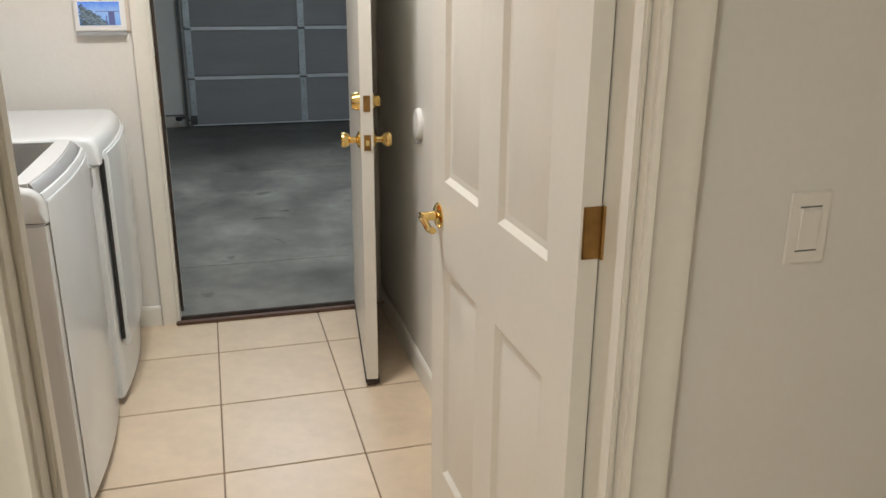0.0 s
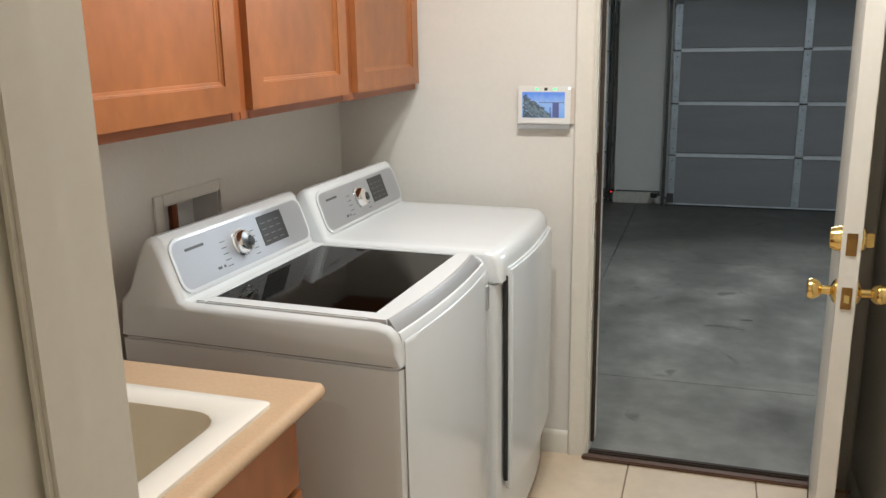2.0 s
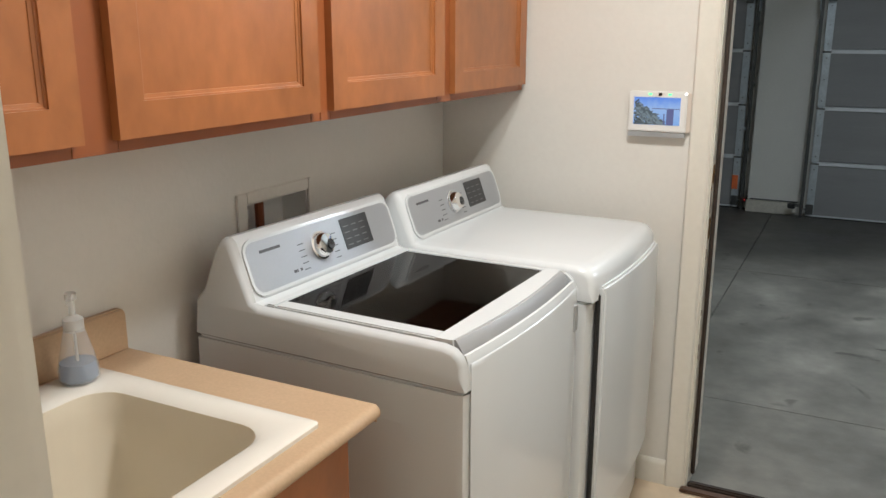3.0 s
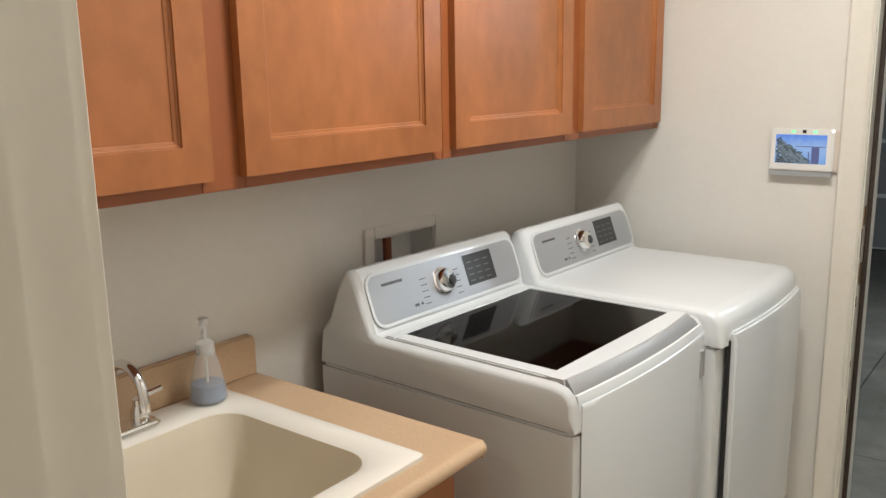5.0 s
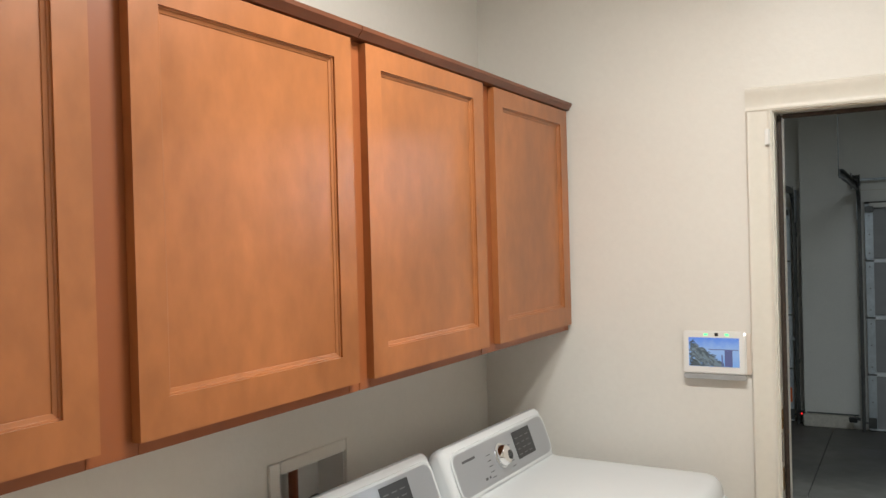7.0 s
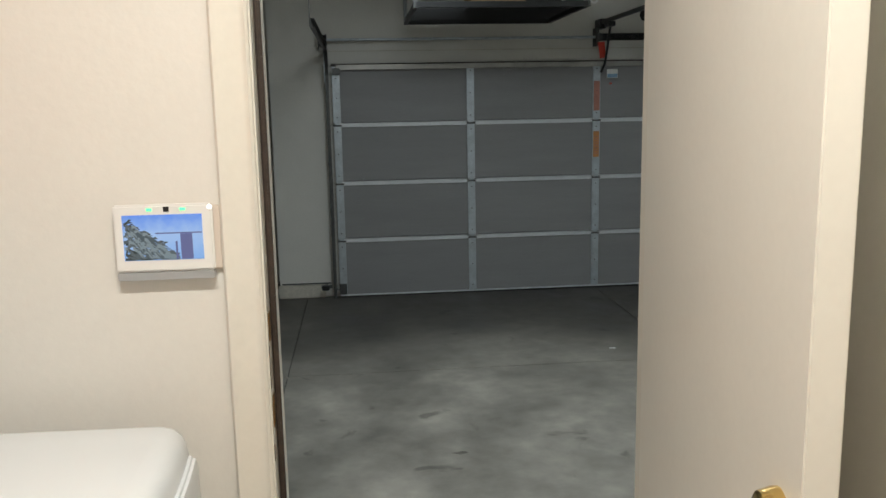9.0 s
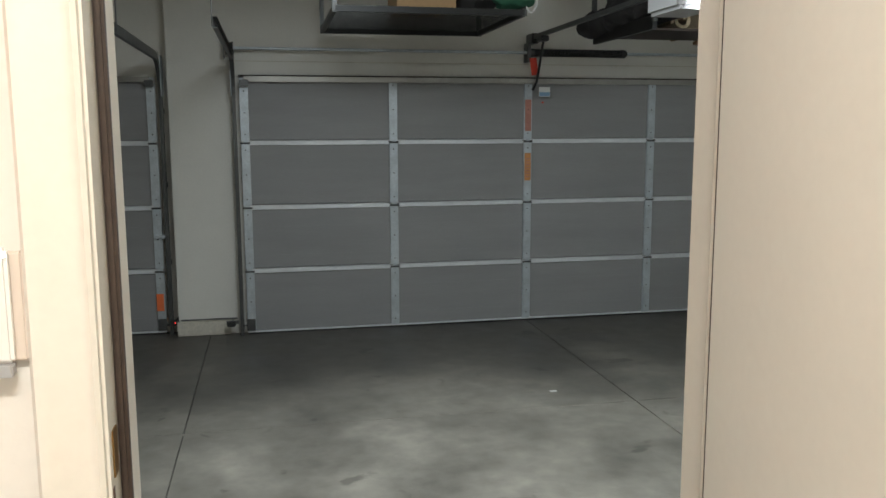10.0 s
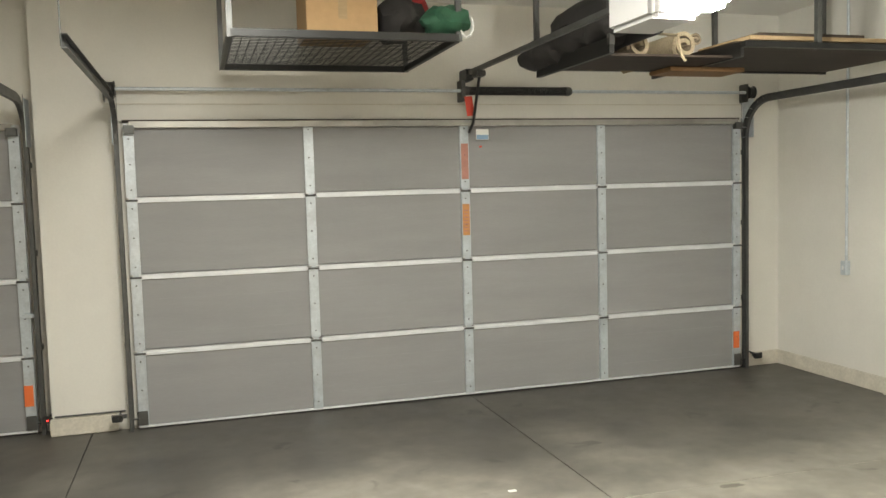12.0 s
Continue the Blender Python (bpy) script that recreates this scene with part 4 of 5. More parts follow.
ramp.color_ramp.elements[0].color, ramp.color_ramp.elements[1].color = (0.24, 0.46, 0.88, 1), (0.12, 0.30, 0.90, 1)
e = ramp.color_ramp.elements.new(0.55)
e.color = (0.36, 0.55, 0.90, 1)
b.inputs["Base Color"].default_value = (0.02, 0.02, 0.02, 1)
b.inputs["Roughness"].default_value = 0.1
l.new(ramp.outputs[0], b.inputs["Emission Color"])
b.inputs["Emission Strength"].default_value = 0.8
LEAFPIC = glow("palm on screen", (0.09, 0.115, 0.13), 0.8)
LEAFDARK = glow("dark palm on screen", (0.03, 0.045, 0.045), 0.8)
LEAFPIC2 = glow("pale palm on screen", (0.20, 0.26, 0.29), 0.8)
TOWERPIC = glow("dusky tower on screen", (0.10, 0.12, 0.30), 0.8)

ap = thing("alarm_panel", "white wall alarm panel with a lit blue screen", "alarm panel")
ax0, ax1, az0, az1, ay = 0.070, 0.260, 1.268, 1.418, YB
part("backplate", boxes((ax0 + 0.004, ay - 0.012, az0 + 0.016, ax1 + 0.012, ay - 0.0005, az1 - 0.006), bevel=0.002), PLATE, ap, "beige mounting plate")
part("housing", boxes((ax0, ay - 0.026, az0 + 0.016, ax1, ay - 0.0125, az1), bevel=0.004), PLAS, ap)
part("speaker_lip", prism(bmesh.new(), [(ay - 0.032, az0 + 0.0155), (ay - 0.012, az0 + 0.0155), (ay - 0.012, az0 + 0.002), (ay - 0.026, az0)], "x", ax0 + 0.001, ax1 - 0.001, bevel=0.002), GREYTRIM, ap, "grey speaker lip")
scr = part("screen", boxes((ax0 + 0.017, ay - 0.0272, 1.308, ax1 - 0.020, ay - 0.0262, 1.398)), SCREEN, ap, "lit screen with a blue sky picture")
rng = random.Random(4)
SX, SW = ax0 + 0.018, ax1 - ax0 - 0.039
for material, count, depth, size in ((LEAFDARK, 110, 0.0274, 1.0), (LEAFPIC, 170, 0.0277, 1.0), (LEAFPIC2, 60, 0.0280, 0.7)):
    bm = bmesh.new()
    for k in range(count):
        u = rng.random() * 0.62
        crest = 1.398 - 0.062 * u / 0.62 - (0.012 if u > 0.5 else 0)
        cx, cz = SX + SW * u, 1.310 + (crest - 1.322) * (rng.random() ** (1.6 if material is LEAFDARK else 0.8))
        turn, ln = radians(rng.uniform(-40, 70)), rng.uniform(0.012, 0.030) * size
        q = [(cx + ln * v * math.cos(turn), cz + ln * v * math.sin(turn) - 0.016 * v * v) for v in (0, 0.5, 1)]
        q = [(min(x, SX + SW * 0.70), min(max(z, 1.311), 1.392)) for x, z in q]
        w = rng.uniform(0.002, 0.0046)
        top_ = [bm.verts.new((x, ay - depth, min(z + w * (1 - i * 0.4), 1.396))) for i, (x, z) in enumerate(q)]
        low_ = [bm.verts.new((x, ay - depth, max(z - w * (1 - i * 0.4), 1.3085))) for i, (x, z) in enumerate(q)]
        for i in (0, 1):
            bm.faces.new((top_[i], top_[i + 1], low_[i + 1], low_[i]))
    part("palm_picture", bm, material, scr)
tx = SX + SW * 0.72
part("tower_picture", boxes((tx, ay - 0.0283, 1.309, tx + 0.023, ay - 0.0281, 1.360), (tx - 0.048, ay - 0.0283, 1.3602, SX + SW - 0.001, ay - 0.0281, 1.3628), (tx - 0.010, ay - 0.0283, 1.309, tx - 0.006, ay - 0.0281, 1.345)), TOWERPIC, scr)
part("camera_eye", boxes((0.167, ay - 0.0272, 1.4035, 0.178, ay - 0.0262, 1.4135)), BLACK, ap)
for x in (0.140, 0.204):
    part("status_led", boxes((x - 0.005, ay - 0.0268, 1.4055, x + 0.005, ay - 0.0262, 1.4105)), LEDG, ap, "green status light")
part("flash_led", lathe(bmesh.new(), [(0.004, 0), (0.004, 0.002), (0.002, 0.003)], pose(0.256, ay - 0.0255, 1.411, 90), 12), LEDW, ap)

sw = thing("light_switch", "off-white rocker switch plate on the hall wall", "light switch")
part("plate", boxes((1.405, YH - 0.006, 1.088, 1.478, YH - 0.0005, 1.204), bevel=0.002), SWITCHM, sw)
part("rocker", prism(bmesh.new(), [(YH - 0.0105, 1.175), (YH - 0.006, 1.178), (YH - 0.006, 1.112), (YH - 0.0075, 1.112)], "x", 1.425, 1.458), SWITCHM, sw)
for z in (1.093, 1.197):
    part("screw", lathe(bmesh.new(), [(0.003, 0), (0.003, 0.001), (0.001, 0.0015)], pose(1.4415, YH - 0.006, z, 90), 10), SWITCHM, sw)
for z in (1.108, 1.179):
    part("rocker_gap", boxes((1.422, YH - 0.0063, z, 1.461, YH - 0.0059, z + 0.0025)), PRINT, sw)

wp = thing("wall_plate", "white rounded cover with a dark plug on the wall", "wall plate")
part("cover", lathe(bmesh.new(), [(0.046, 0.0), (0.046, 0.010), (0.040, 0.018), (0.02, 0.021)], pose(XR - 0.0005, 3.33, 1.00, 0, -90) @ Matrix.Diagonal((1.25, 1, 1, 1)), 24), PLAS, wp)
part("plug", boxes((XR - 0.022, 3.322, 0.930, XR - 0.0005, 3.338, 0.943), bevel=0.003), GREYTRIM, wp)

ds = thing("door_stop", "white tipped spring door stop on the baseboard", "door stop")
part("spring", tube(bmesh.new(), [(XR - 0.0145 - 0.0012 * k, 3.985 + 0.007 * math.cos(k * 1.05), 0.055 + 0.007 * math.sin(k * 1.05)) for k in range(50)], 0.0013, 5), OLDBRASS, ds)
part("tip", lathe(bmesh.new(), [(0.008, 0), (0.009, 0.006), (0.008, 0.016), (0.004, 0.018)], pose(XR - 0.073, 3.985, 0.055, 0, -90), 12), PLAS, ds)

# ---- garage ----
LY = 10.33                                                # far wall of the single bay
MX0, MX1, MTOP = 0.335, 5.222, 1.978                      # main door
PX = -0.225                                               # edge of the pier between the doors
solid("garage_wall_north", boxes((PX, GY, -0.3, 0.40, GY + 0.2, GC), (5.17, GY, -0.3, GX1, GY + 0.2, GC), (0.40, GY, 1.93, 5.17, GY + 0.2, GC), (GX0, LY, 1.93, PX, LY + 0.2, GC), (-0.46, LY, -0.3, PX, LY + 0.2, 1.93), (GX0, LY, -0.3, -2.85, LY + 0.2, 1.93)), GWALL,
      "pale painted wall round the garage doors", "wall")
solid("garage_wall_east", boxes((GX1, YB, -0.3, GX1 + 0.12, GY + 0.2, GC)), GWALL, "pale painted garage side wall", "wall")
solid("garage_wall_west", boxes((GX0 - 0.12, YB, -0.3, GX0, LY + 0.2, GC)), GWALL, "pale painted garage side wall", "wall")
solid("garage_ceiling", boxes((GX0 - 0.12, YB, GC, GX1 + 0.12, LY + 0.2, GC + 0.1)), CEIL, "plain white garage ceiling", "ceiling")
solid("garage_header_board", boxes((0.30, GY - 0.020, 1.985, 5.30, GY - 0.001, 2.095), bevel=0.003), GWALL, "painted board over the garage door", "trim")
# Darker strip laid on the wall to draw the seam's shadow line.
solid("header_seam", boxes((0.22, GY - 0.004, 2.098, 5.30, GY - 0.0005, 2.105)), CURB, "thin seam strip over the header board, shadow line in its colour", "trim")
# Dark strip across the full width of the door head.
solid("door_top_seal", boxes((0.33, GY - 0.050, 1.972, 5.23, GY - 0.0205, 1.990), bevel=0.003), RUBBER, "dark brown strip along the door head", "trim")
solid("backdrop", boxes((GX0 - 6, LY + 1.2, -0.35, GX1 + 6, LY + 1.25, 6)), JOINT, "dark night outside the garage doors", "backdrop")
solid("ground", boxes((-60, -60, -0.4, 60, 90, -0.32)), CONCRETE, "dark ground outside the house", "ground")

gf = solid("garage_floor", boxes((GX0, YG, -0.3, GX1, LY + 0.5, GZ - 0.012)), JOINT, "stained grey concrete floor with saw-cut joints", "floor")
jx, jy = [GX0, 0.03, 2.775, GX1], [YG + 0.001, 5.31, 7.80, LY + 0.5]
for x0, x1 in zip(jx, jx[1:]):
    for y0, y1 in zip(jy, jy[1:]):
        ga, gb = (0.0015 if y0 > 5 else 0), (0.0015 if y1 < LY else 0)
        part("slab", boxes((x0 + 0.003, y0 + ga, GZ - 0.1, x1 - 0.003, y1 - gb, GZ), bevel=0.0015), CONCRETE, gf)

part("joint_filler", boxes((jx[0] + 0.01, jy[2] - 0.0012, GZ - 0.02, jx[-1] - 0.01, jy[2] + 0.0012, GZ - 0.0012)), CURB, gf, "pale dust in the joint")

cb = thing("stem_wall", "pale painted concrete curb at the foot of the walls", "curb", kind="structure")
part("curb", boxes((PX - 0.012, GY - 0.030, GZ, 0.20, GY - 0.0005, -0.035), bevel=0.006), CURB, cb)
part("curb", boxes((5.30, GY - 0.030, GZ, GX1 - 0.021, GY - 0.0005, -0.035), bevel=0.006), CURB, cb)
part("curb", boxes((GX1 - 0.020, 8.96, GZ, GX1 - 0.0005, GY - 0.0005, -0.035), bevel=0.004), CURB, cb)
part("curb", boxes((GX1 - 0.045, YG + 0.01, GZ, GX1 - 0.0005, 8.955, -0.030), bevel=0.006), CURB, cb)
part("conduit", tube(bmesh.new(), [(PX + 0.02, GY - 0.012, -0.022), (0.25, GY - 0.012, -0.022)], 0.006), GALVDARK, cb)


def sectional_door(x0, x1, y, z0, cols, label, name, at=None):
    """Steel sections with insulation boards, stiles, hinge rails and a top strut. y is the inner face of the stiles."""
    ob = thing(name, label, "garage door", kind="structure")
    h, t = (MTOP - z0) / 4, 0.048
    lines = at or [x0 + (x1 - x0) * k / cols for k in range(cols + 1)]
    sw_ = 0.068
    for r in range(4):
        a, b = z0 + r * h, z0 + (r + 1) * h
        sec = part("section", boxes((x0, y + t, a + 0.002, x1, y + t + 0.004, b - 0.002)), RAILWHITE, ob, "steel door section")
        for c in range(cols):
            u0, u1 = lines[c] + 0.02, lines[c + 1] - 0.02
            bm = boxes((u0, y + 0.020, a + 0.014, u1, y + t - 0.001, b - 0.022), bevel=0.006)
            part("insulation_board", bm, GPANEL, sec, "grey insulation board" if r + c == 0 else "")
            if r == 0 or r == 1:
                # the pressed panel outline that shows through
                bm = boxes((u0 + 0.16, y + 0.0185, a + 0.36, u1 - 0.14, y + 0.021, a + 0.366), (u0 + 0.16, y + 0.0185, a + 0.12, u1 - 0.14, y + 0.021, a + 0.126), bevel=0.001)
                part("pressed_line", bm, GPANEL, sec)
        if r < 3:
            for c in range(cols):
                u0, u1 = lines[c] + 0.045, lines[c + 1] - 0.045
                part("hinge_rail", boxes((u0, y + 0.006, b - 0.024, u1, y + t - 0.001, b - 0.004), (u0, y + 0.010, b - 0.004, u1, y + 0.016, b + 0.010), bevel=0.002), RAILWHITE, sec)
    part("bottom_rail", boxes((x0, y + 0.004, z0 + 0.001, x1, y + t - 0.001, z0 + 0.013), bevel=0.002), RAILWHITE, ob, "pale bottom rail")
    part("bottom_seal", boxes((x0, y + 0.01, z0 - 0.012, x1, y + t, z0), bevel=0.004), BLACK, ob)
    for c in range(cols + 1):
        xc = lines[c]
        u0, u1 = (x0, x0 + sw_) if c == 0 else ((x1 - sw_, x1) if c == cols else (xc - sw_ / 2, xc + sw_ / 2))
        for r in range(4):
            a, b = z0 + r * h + 0.014, z0 + (r + 1) * h - 0.014 - (0.055 if r == 3 and c in (0, cols) else 0)
            st = part("stile", boxes((u0, y, a, u1, y + 0.003, b), (u0, y + 0.003, a, u0 + 0.003, y + 0.030, b), (u1 - 0.003, y + 0.003, a, u1, y + 0.030, b)), GALV, ob)
            for z in (a + 0.05, b - 0.05, (a + b) / 2):
                part("rivet", lathe(bmesh.new(), [(0.006, 0), (0.004, 0.003)], pose((u0 + u1) / 2, y, z, 90), 8), GALVDARK, st)
        for r in range(1, 4):
            z = z0 + r * h - 0.008
            hg = part("hinge", boxes((u0 + 0.014, y - 0.005, z - 0.045, u1 - 0.014, y - 0.001, z + 0.045), bevel=0.0015), GALV, ob)
            part("pin", tube(bmesh.new(), [(u0 - 0.004, y - 0.008, z), (u1 + 0.004, y - 0.008, z)], 0.007), GALVDARK, hg)
    part("strut", boxes((x0 + 0.04, y - 0.030, MTOP - 0.045, x1 - 0.04, y - 0.026, MTOP - 0.002), (x0 + 0.04, y - 0.026, MTOP - 0.006, x1 - 0.04, y + 0.04, MTOP - 0.002), (x0 + 0.04, y - 0.026, MTOP - 0.045, x1 - 0.04, y + 0.02, MTOP - 0.041)), STRUT, ob, "dull galvanised top strut")
    for s, x in ((-1, x0), (1, x1)):
        part("top_bracket", boxes((x - s * 0.005, y - 0.05, MTOP - 0.085, x - s * 0.075, y - 0.004, MTOP - 0.03), bevel=0.004), GALVDARK, ob)
        br = part("bottom_bracket", boxes((x + s * 0.005, y - 0.012, z0 + 0.02, x - s * 0.065, y - 0.002, z0 + 0.12), bevel=0.003), GALVDARK, ob)
        part("roller", tube(bmesh.new(), [(x, y - 0.008, z0 + 0.07), (x + s * 0.05, y - 0.008, z0 + 0.07)], 0.008), GALVDARK, br)
    return ob


DY = 10.10
gd = sectional_door(MX0, MX1, DY, GZ + 0.012, 4, "wide grey insulated sectional garage door, closed", "garage_door_1", [MX0, 1.588, 2.770, 3.925, MX1])
part("warning_label", boxes((2.742, DY - 0.0025, 1.53, 2.798, DY - 0.0005, 1.80)), PINKTAG, gd, "faded red warning label")
part("warning_label", boxes((2.742, DY - 0.0025, 1.10, 2.798, DY - 0.0005, 1.34)), ORANGETAG, gd, "orange warning label")
part("label_text", boxes(*[(2.750, DY - 0.0032, 1.13 + 0.026 * k, 2.790, DY - 0.0026, 1.139 + 0.026 * k) for k in range(7)]), PINKTAG, gd)
part("reflector_tape", boxes((MX1 - 0.070, DY - 0.003, 0.025, MX1 - 0.012, DY - 0.0005, 0.17)), ORANGE, gd, "orange tape")
part("hanging_card", boxes((2.855, DY - 0.036, 1.825, 2.955, DY - 0.032, 1.905)), PLAS, gd, "white and blue hanging card")
part("card_stripe", boxes((2.858, DY - 0.0375, 1.828, 2.952, DY - 0.0362, 1.862)), surf("pale blue print", (0.25, 0.42, 0.60), 0.5, stain=0.1), gd)
part("lock_button", boxes((2.895, DY + 0.012, 1.768, 2.915, DY + 0.0195, 1.784), bevel=0.002), REDTAG, gd)

LX1 = -0.335
gd2 = sectional_door(LX1 - 2.45, LX1, 10.265, GZ + 0.012, 2, "single grey insulated sectional garage door, closed", "garage_door_2")
part("reflector_tape", boxes((LX1 - 0.070, 10.2615, 0.045, LX1 - 0.012, 10.2645, 0.19)), ORANGE, gd2, "orange tape")
part("handle", boxes((LX1 - 0.05, 10.235, 0.66, LX1 + 0.03, 10.263, 0.69), bevel=0.004), GALV, gd2)


def track(x, s, y, ylen, label):
    """Upright channel, a bend and the level run; s points away from the door."""
    ob = thing("door_track", label, "door track", group="garage door tracks")
    xc = x + s * 0.045
    r, zt = 0.30, 2.125
    path = [(y - 0.008, GZ), (y - 0.008, zt - r)] + [(y - 0.008 - r + r * math.cos(radians(a)), zt - r + r * math.sin(radians(a))) for a in range(15, 91, 15)] + [(ylen, zt)]
    bm = bmesh.new()
    hw = 0.030
    for i in range(len(path) - 1):
        (ya, za), (yb, zb) = path[i], path[i + 1]
        d = Vector((0, yb - ya, zb - za)).normalized()
        nrm = Vector((0, -d.z, d.y))
        a, b = Vector((xc, ya, za)), Vector((xc, yb, zb))
        for o0, o1, w0, w1 in ((-hw, hw, s * 0.010, s * 0.0125), (-hw, -hw + 0.003, -s * 0.014, s * 0.010), (hw - 0.003, hw, -s * 0.014, s * 0.010)):
            vs = [bm.verts.new(p + nrm * o + Vector((w, 0, 0))) for p in (a, b) for o in (o0, o1) for w in (w0, w1)]
            for f in ((0, 1, 3, 2), (4, 5, 7, 6), (0, 1, 5, 4), (2, 3, 7, 6), (0, 2, 6, 4), (1, 3, 7, 5)):
                bm.faces.new([vs[k] for k in f])
    bmesh.ops.recalc_face_normals(bm, faces=bm.faces[:])
    part("channel", bm, GALVDARK, ob, "dull steel channel")
    for z in (0.45, 1.1, 1.7):
        part("bracket", boxes((xc + s * 0.012, y - 0.03, z - 0.02, xc + s * 0.016, GY if x > -0.3 else LY, z + 0.02)), GALVDARK, ob)
    part("flag_bracket", boxes((xc + s * 0.013, y - 0.10, 1.82, xc + s * 0.017, GY if x > -0.3 else LY, 2.14)), GALV, ob)
    part("hanger", boxes((xc + s * 0.014, ylen + 0.02, zt - 0.02, xc + s * 0.018, ylen + 0.05, GC)), GALVDARK, ob)
    part("cable", tube(bmesh.new(), [(xc - s * 0.02, y - 0.03, GZ + 0.09), (xc - s * 0.012, y + 0.03, 2.18)], 0.002, 5), GALVDARK, ob)
    return ob


track(MX0, -1, DY, 7.84, "dull steel garage door track, bent to the ceiling")
track(MX1, 1, DY, 7.7, "dull steel garage door track, bent to the ceiling")
track(LX1, 1, 10.265, 8.2, "dull steel garage door track, bent to the ceiling")

sh = thing("torsion_shaft", "steel torsion shaft with a black spring over the door", "garage door spring")
SZ, SYY = 2.195, GY - 0.085
part("shaft", tube(bmesh.new(), [(0.24, SYY, SZ), (5.36, SYY, SZ)], 0.0125, 10), GALV, sh)
sp = bmesh.new()
tube(sp, [(2.80, SYY, SZ), (3.62, SYY, SZ)], 0.030, 14)
for k in range(82):
    x = 2.80 + 0.01 * k
    lathe(sp, [(0.030, 0), (0.0335, 0.0025), (0.0335, 0.0055), (0.030, 0.008)], pose(x, SYY, SZ, 0, 90), 12)
part("spring", sp, BLACK, sh, "black torsion spring")
for x in (2.79, 3.63):
    part("cone", lathe(bmesh.new(), [(0.036, -0.02), (0.036, 0.012), (0.024, 0.03)], pose(x, SYY, SZ, 0, 90), 16), GALVDARK, sh)
for x in (0.27, 5.31):
    part("drum", lathe(bmesh.new(), [(0.050, -0.03), (0.055, -0.026), (0.046, -0.018), (0.046, 0.018), (0.055, 0.028), (0.050, 0.032)], pose(x, SYY, SZ, 0, 90), 18), BLACK, sh, "black cable drum")
    part("end_bracket", boxes((x - 0.045, SYY - 0.03, SZ - 0.08, x - 0.040, GY, SZ + 0.07)), GALVDARK, sh)
part("centre_bracket", boxes((2.745, SYY - 0.035, SZ - 0.08, 2.775, GY, SZ + 0.08), bevel=0.003), GALVDARK, sh)
rt = part("warning_tag", prism(bmesh.new(), [(2.755, 2.145), (2.815, 2.150), (2.835, 2.005), (2.775, 2.0)], "y", SYY - 0.06, SYY - 0.056), REDTAG, sh, "red hanging warning tag")

op = thing("garage_door_opener", "grey ceiling door opener with a lit white lamp cover", "door opener")
OX, OZ = 2.795, 2.275
part("rail", boxes((OX - 0.016, 7.66, OZ + 0.03, OX + 0.016, 10.02, OZ + 0.062), bevel=0.003), GALVDARK, op, "long dark steel rail")
part("header_bracket", boxes((OX - 0.03, 10.0, OZ - 0.01, OX + 0.03, GY - 0.0005, OZ + 0.075), bevel=0.004), BLACK, op)
part("trolley", boxes((OX - 0.035, 9.74, OZ - 0.015, OX + 0.035, 9.86, OZ + 0.03), bevel=0.006), BLACK, op)
part("arm", tube(bmesh.new(), [(OX + 0.005, 9.80, OZ), (OX + 0.03, 9.96, 2.10), (OX + 0.03, 10.04, 1.95), (OX + 0.005, 10.075, 1.88)], 0.011), BLACK, op, "black curved arm")
part("housing", boxes((2.70, 7.27, 2.18, 2.955, 7.66, 2.43), bevel=0.022), OPENER, op, "pale grey housing")
part("end_cap", boxes((2.695, 7.205, 2.175, 2.795, 7.2685, 2.44), bevel=0.018), OPENER, op)
part("lamp_cover", boxes((2.80, 7.12, 2.205, 3.01, 7.2685, 2.42), bevel=0.025), LAMPCOVER, op, "lit frosted lamp cover")
for x in (2.73, 2.92):
    part("hanger", boxes((x - 0.014, 7.45, 2.43, x + 0.014, 7.455, GC)), GALVDARK, op)


def wire_rack(x0, x1, y0, y1, z, label):
    ob = thing("ceiling_rack", label, "storage rack", group="ceiling racks")
    for a in (y0, y1):
        part("long_rail", boxes((x0, a - 0.018, z - 0.03, x1, a + 0.018, z + 0.012), bevel=0.003), WIREM, ob)
    for a in (x0, x1):
        part("cross_rail", boxes((a - 0.015, y0 + 0.019, z - 0.03, a + 0.015, y1 - 0.019, z + 0.010), bevel=0.003), WIREM, ob)
    bm = bmesh.new()
    k = x0 + 0.03
    while k < x1:
        box(bm, k - 0.0025, y0, z + 0.012, k + 0.0025, y1, z + 0.017)
        k += 0.05
    k = y0 + 0.04
    while k < y1:
        box(bm, x0, k - 0.0025, z + 0.007, x1, k + 0.0025, z + 0.012)
        k += 0.05
    tagged(part("wire_deck", bm, WIREM, ob, "dark wire mesh deck"), kind="stuff")
    for x in (x0, x1):
        for y in (y0, y1):
            part("post", boxes((x - 0.016, y - 0.016, z - 0.032, x + 0.016, y - 0.012, GC), (x - 0.016, y - 0.012, z - 0.032, x - 0.012, y + 0.016, GC)), GALVDARK, ob)
    return ob


RZ = 2.335
wire_rack(1.0, 2.28, 8.66, 9.92, RZ, "dark wire ceiling rack holding a box and bags")
cx = thing("cardboard_box", "brown cardboard box on the wire rack", "box")
part("carton", boxes((1.425, 8.76, RZ + 0.018, 1.83, 9.20, RZ + 0.44), bevel=0.004), CARD, cx)
part("flap_tape", boxes((1.605, 8.758, RZ + 0.10, 1.655, 8.7596, RZ + 0.43)), PLYEDGE, cx)


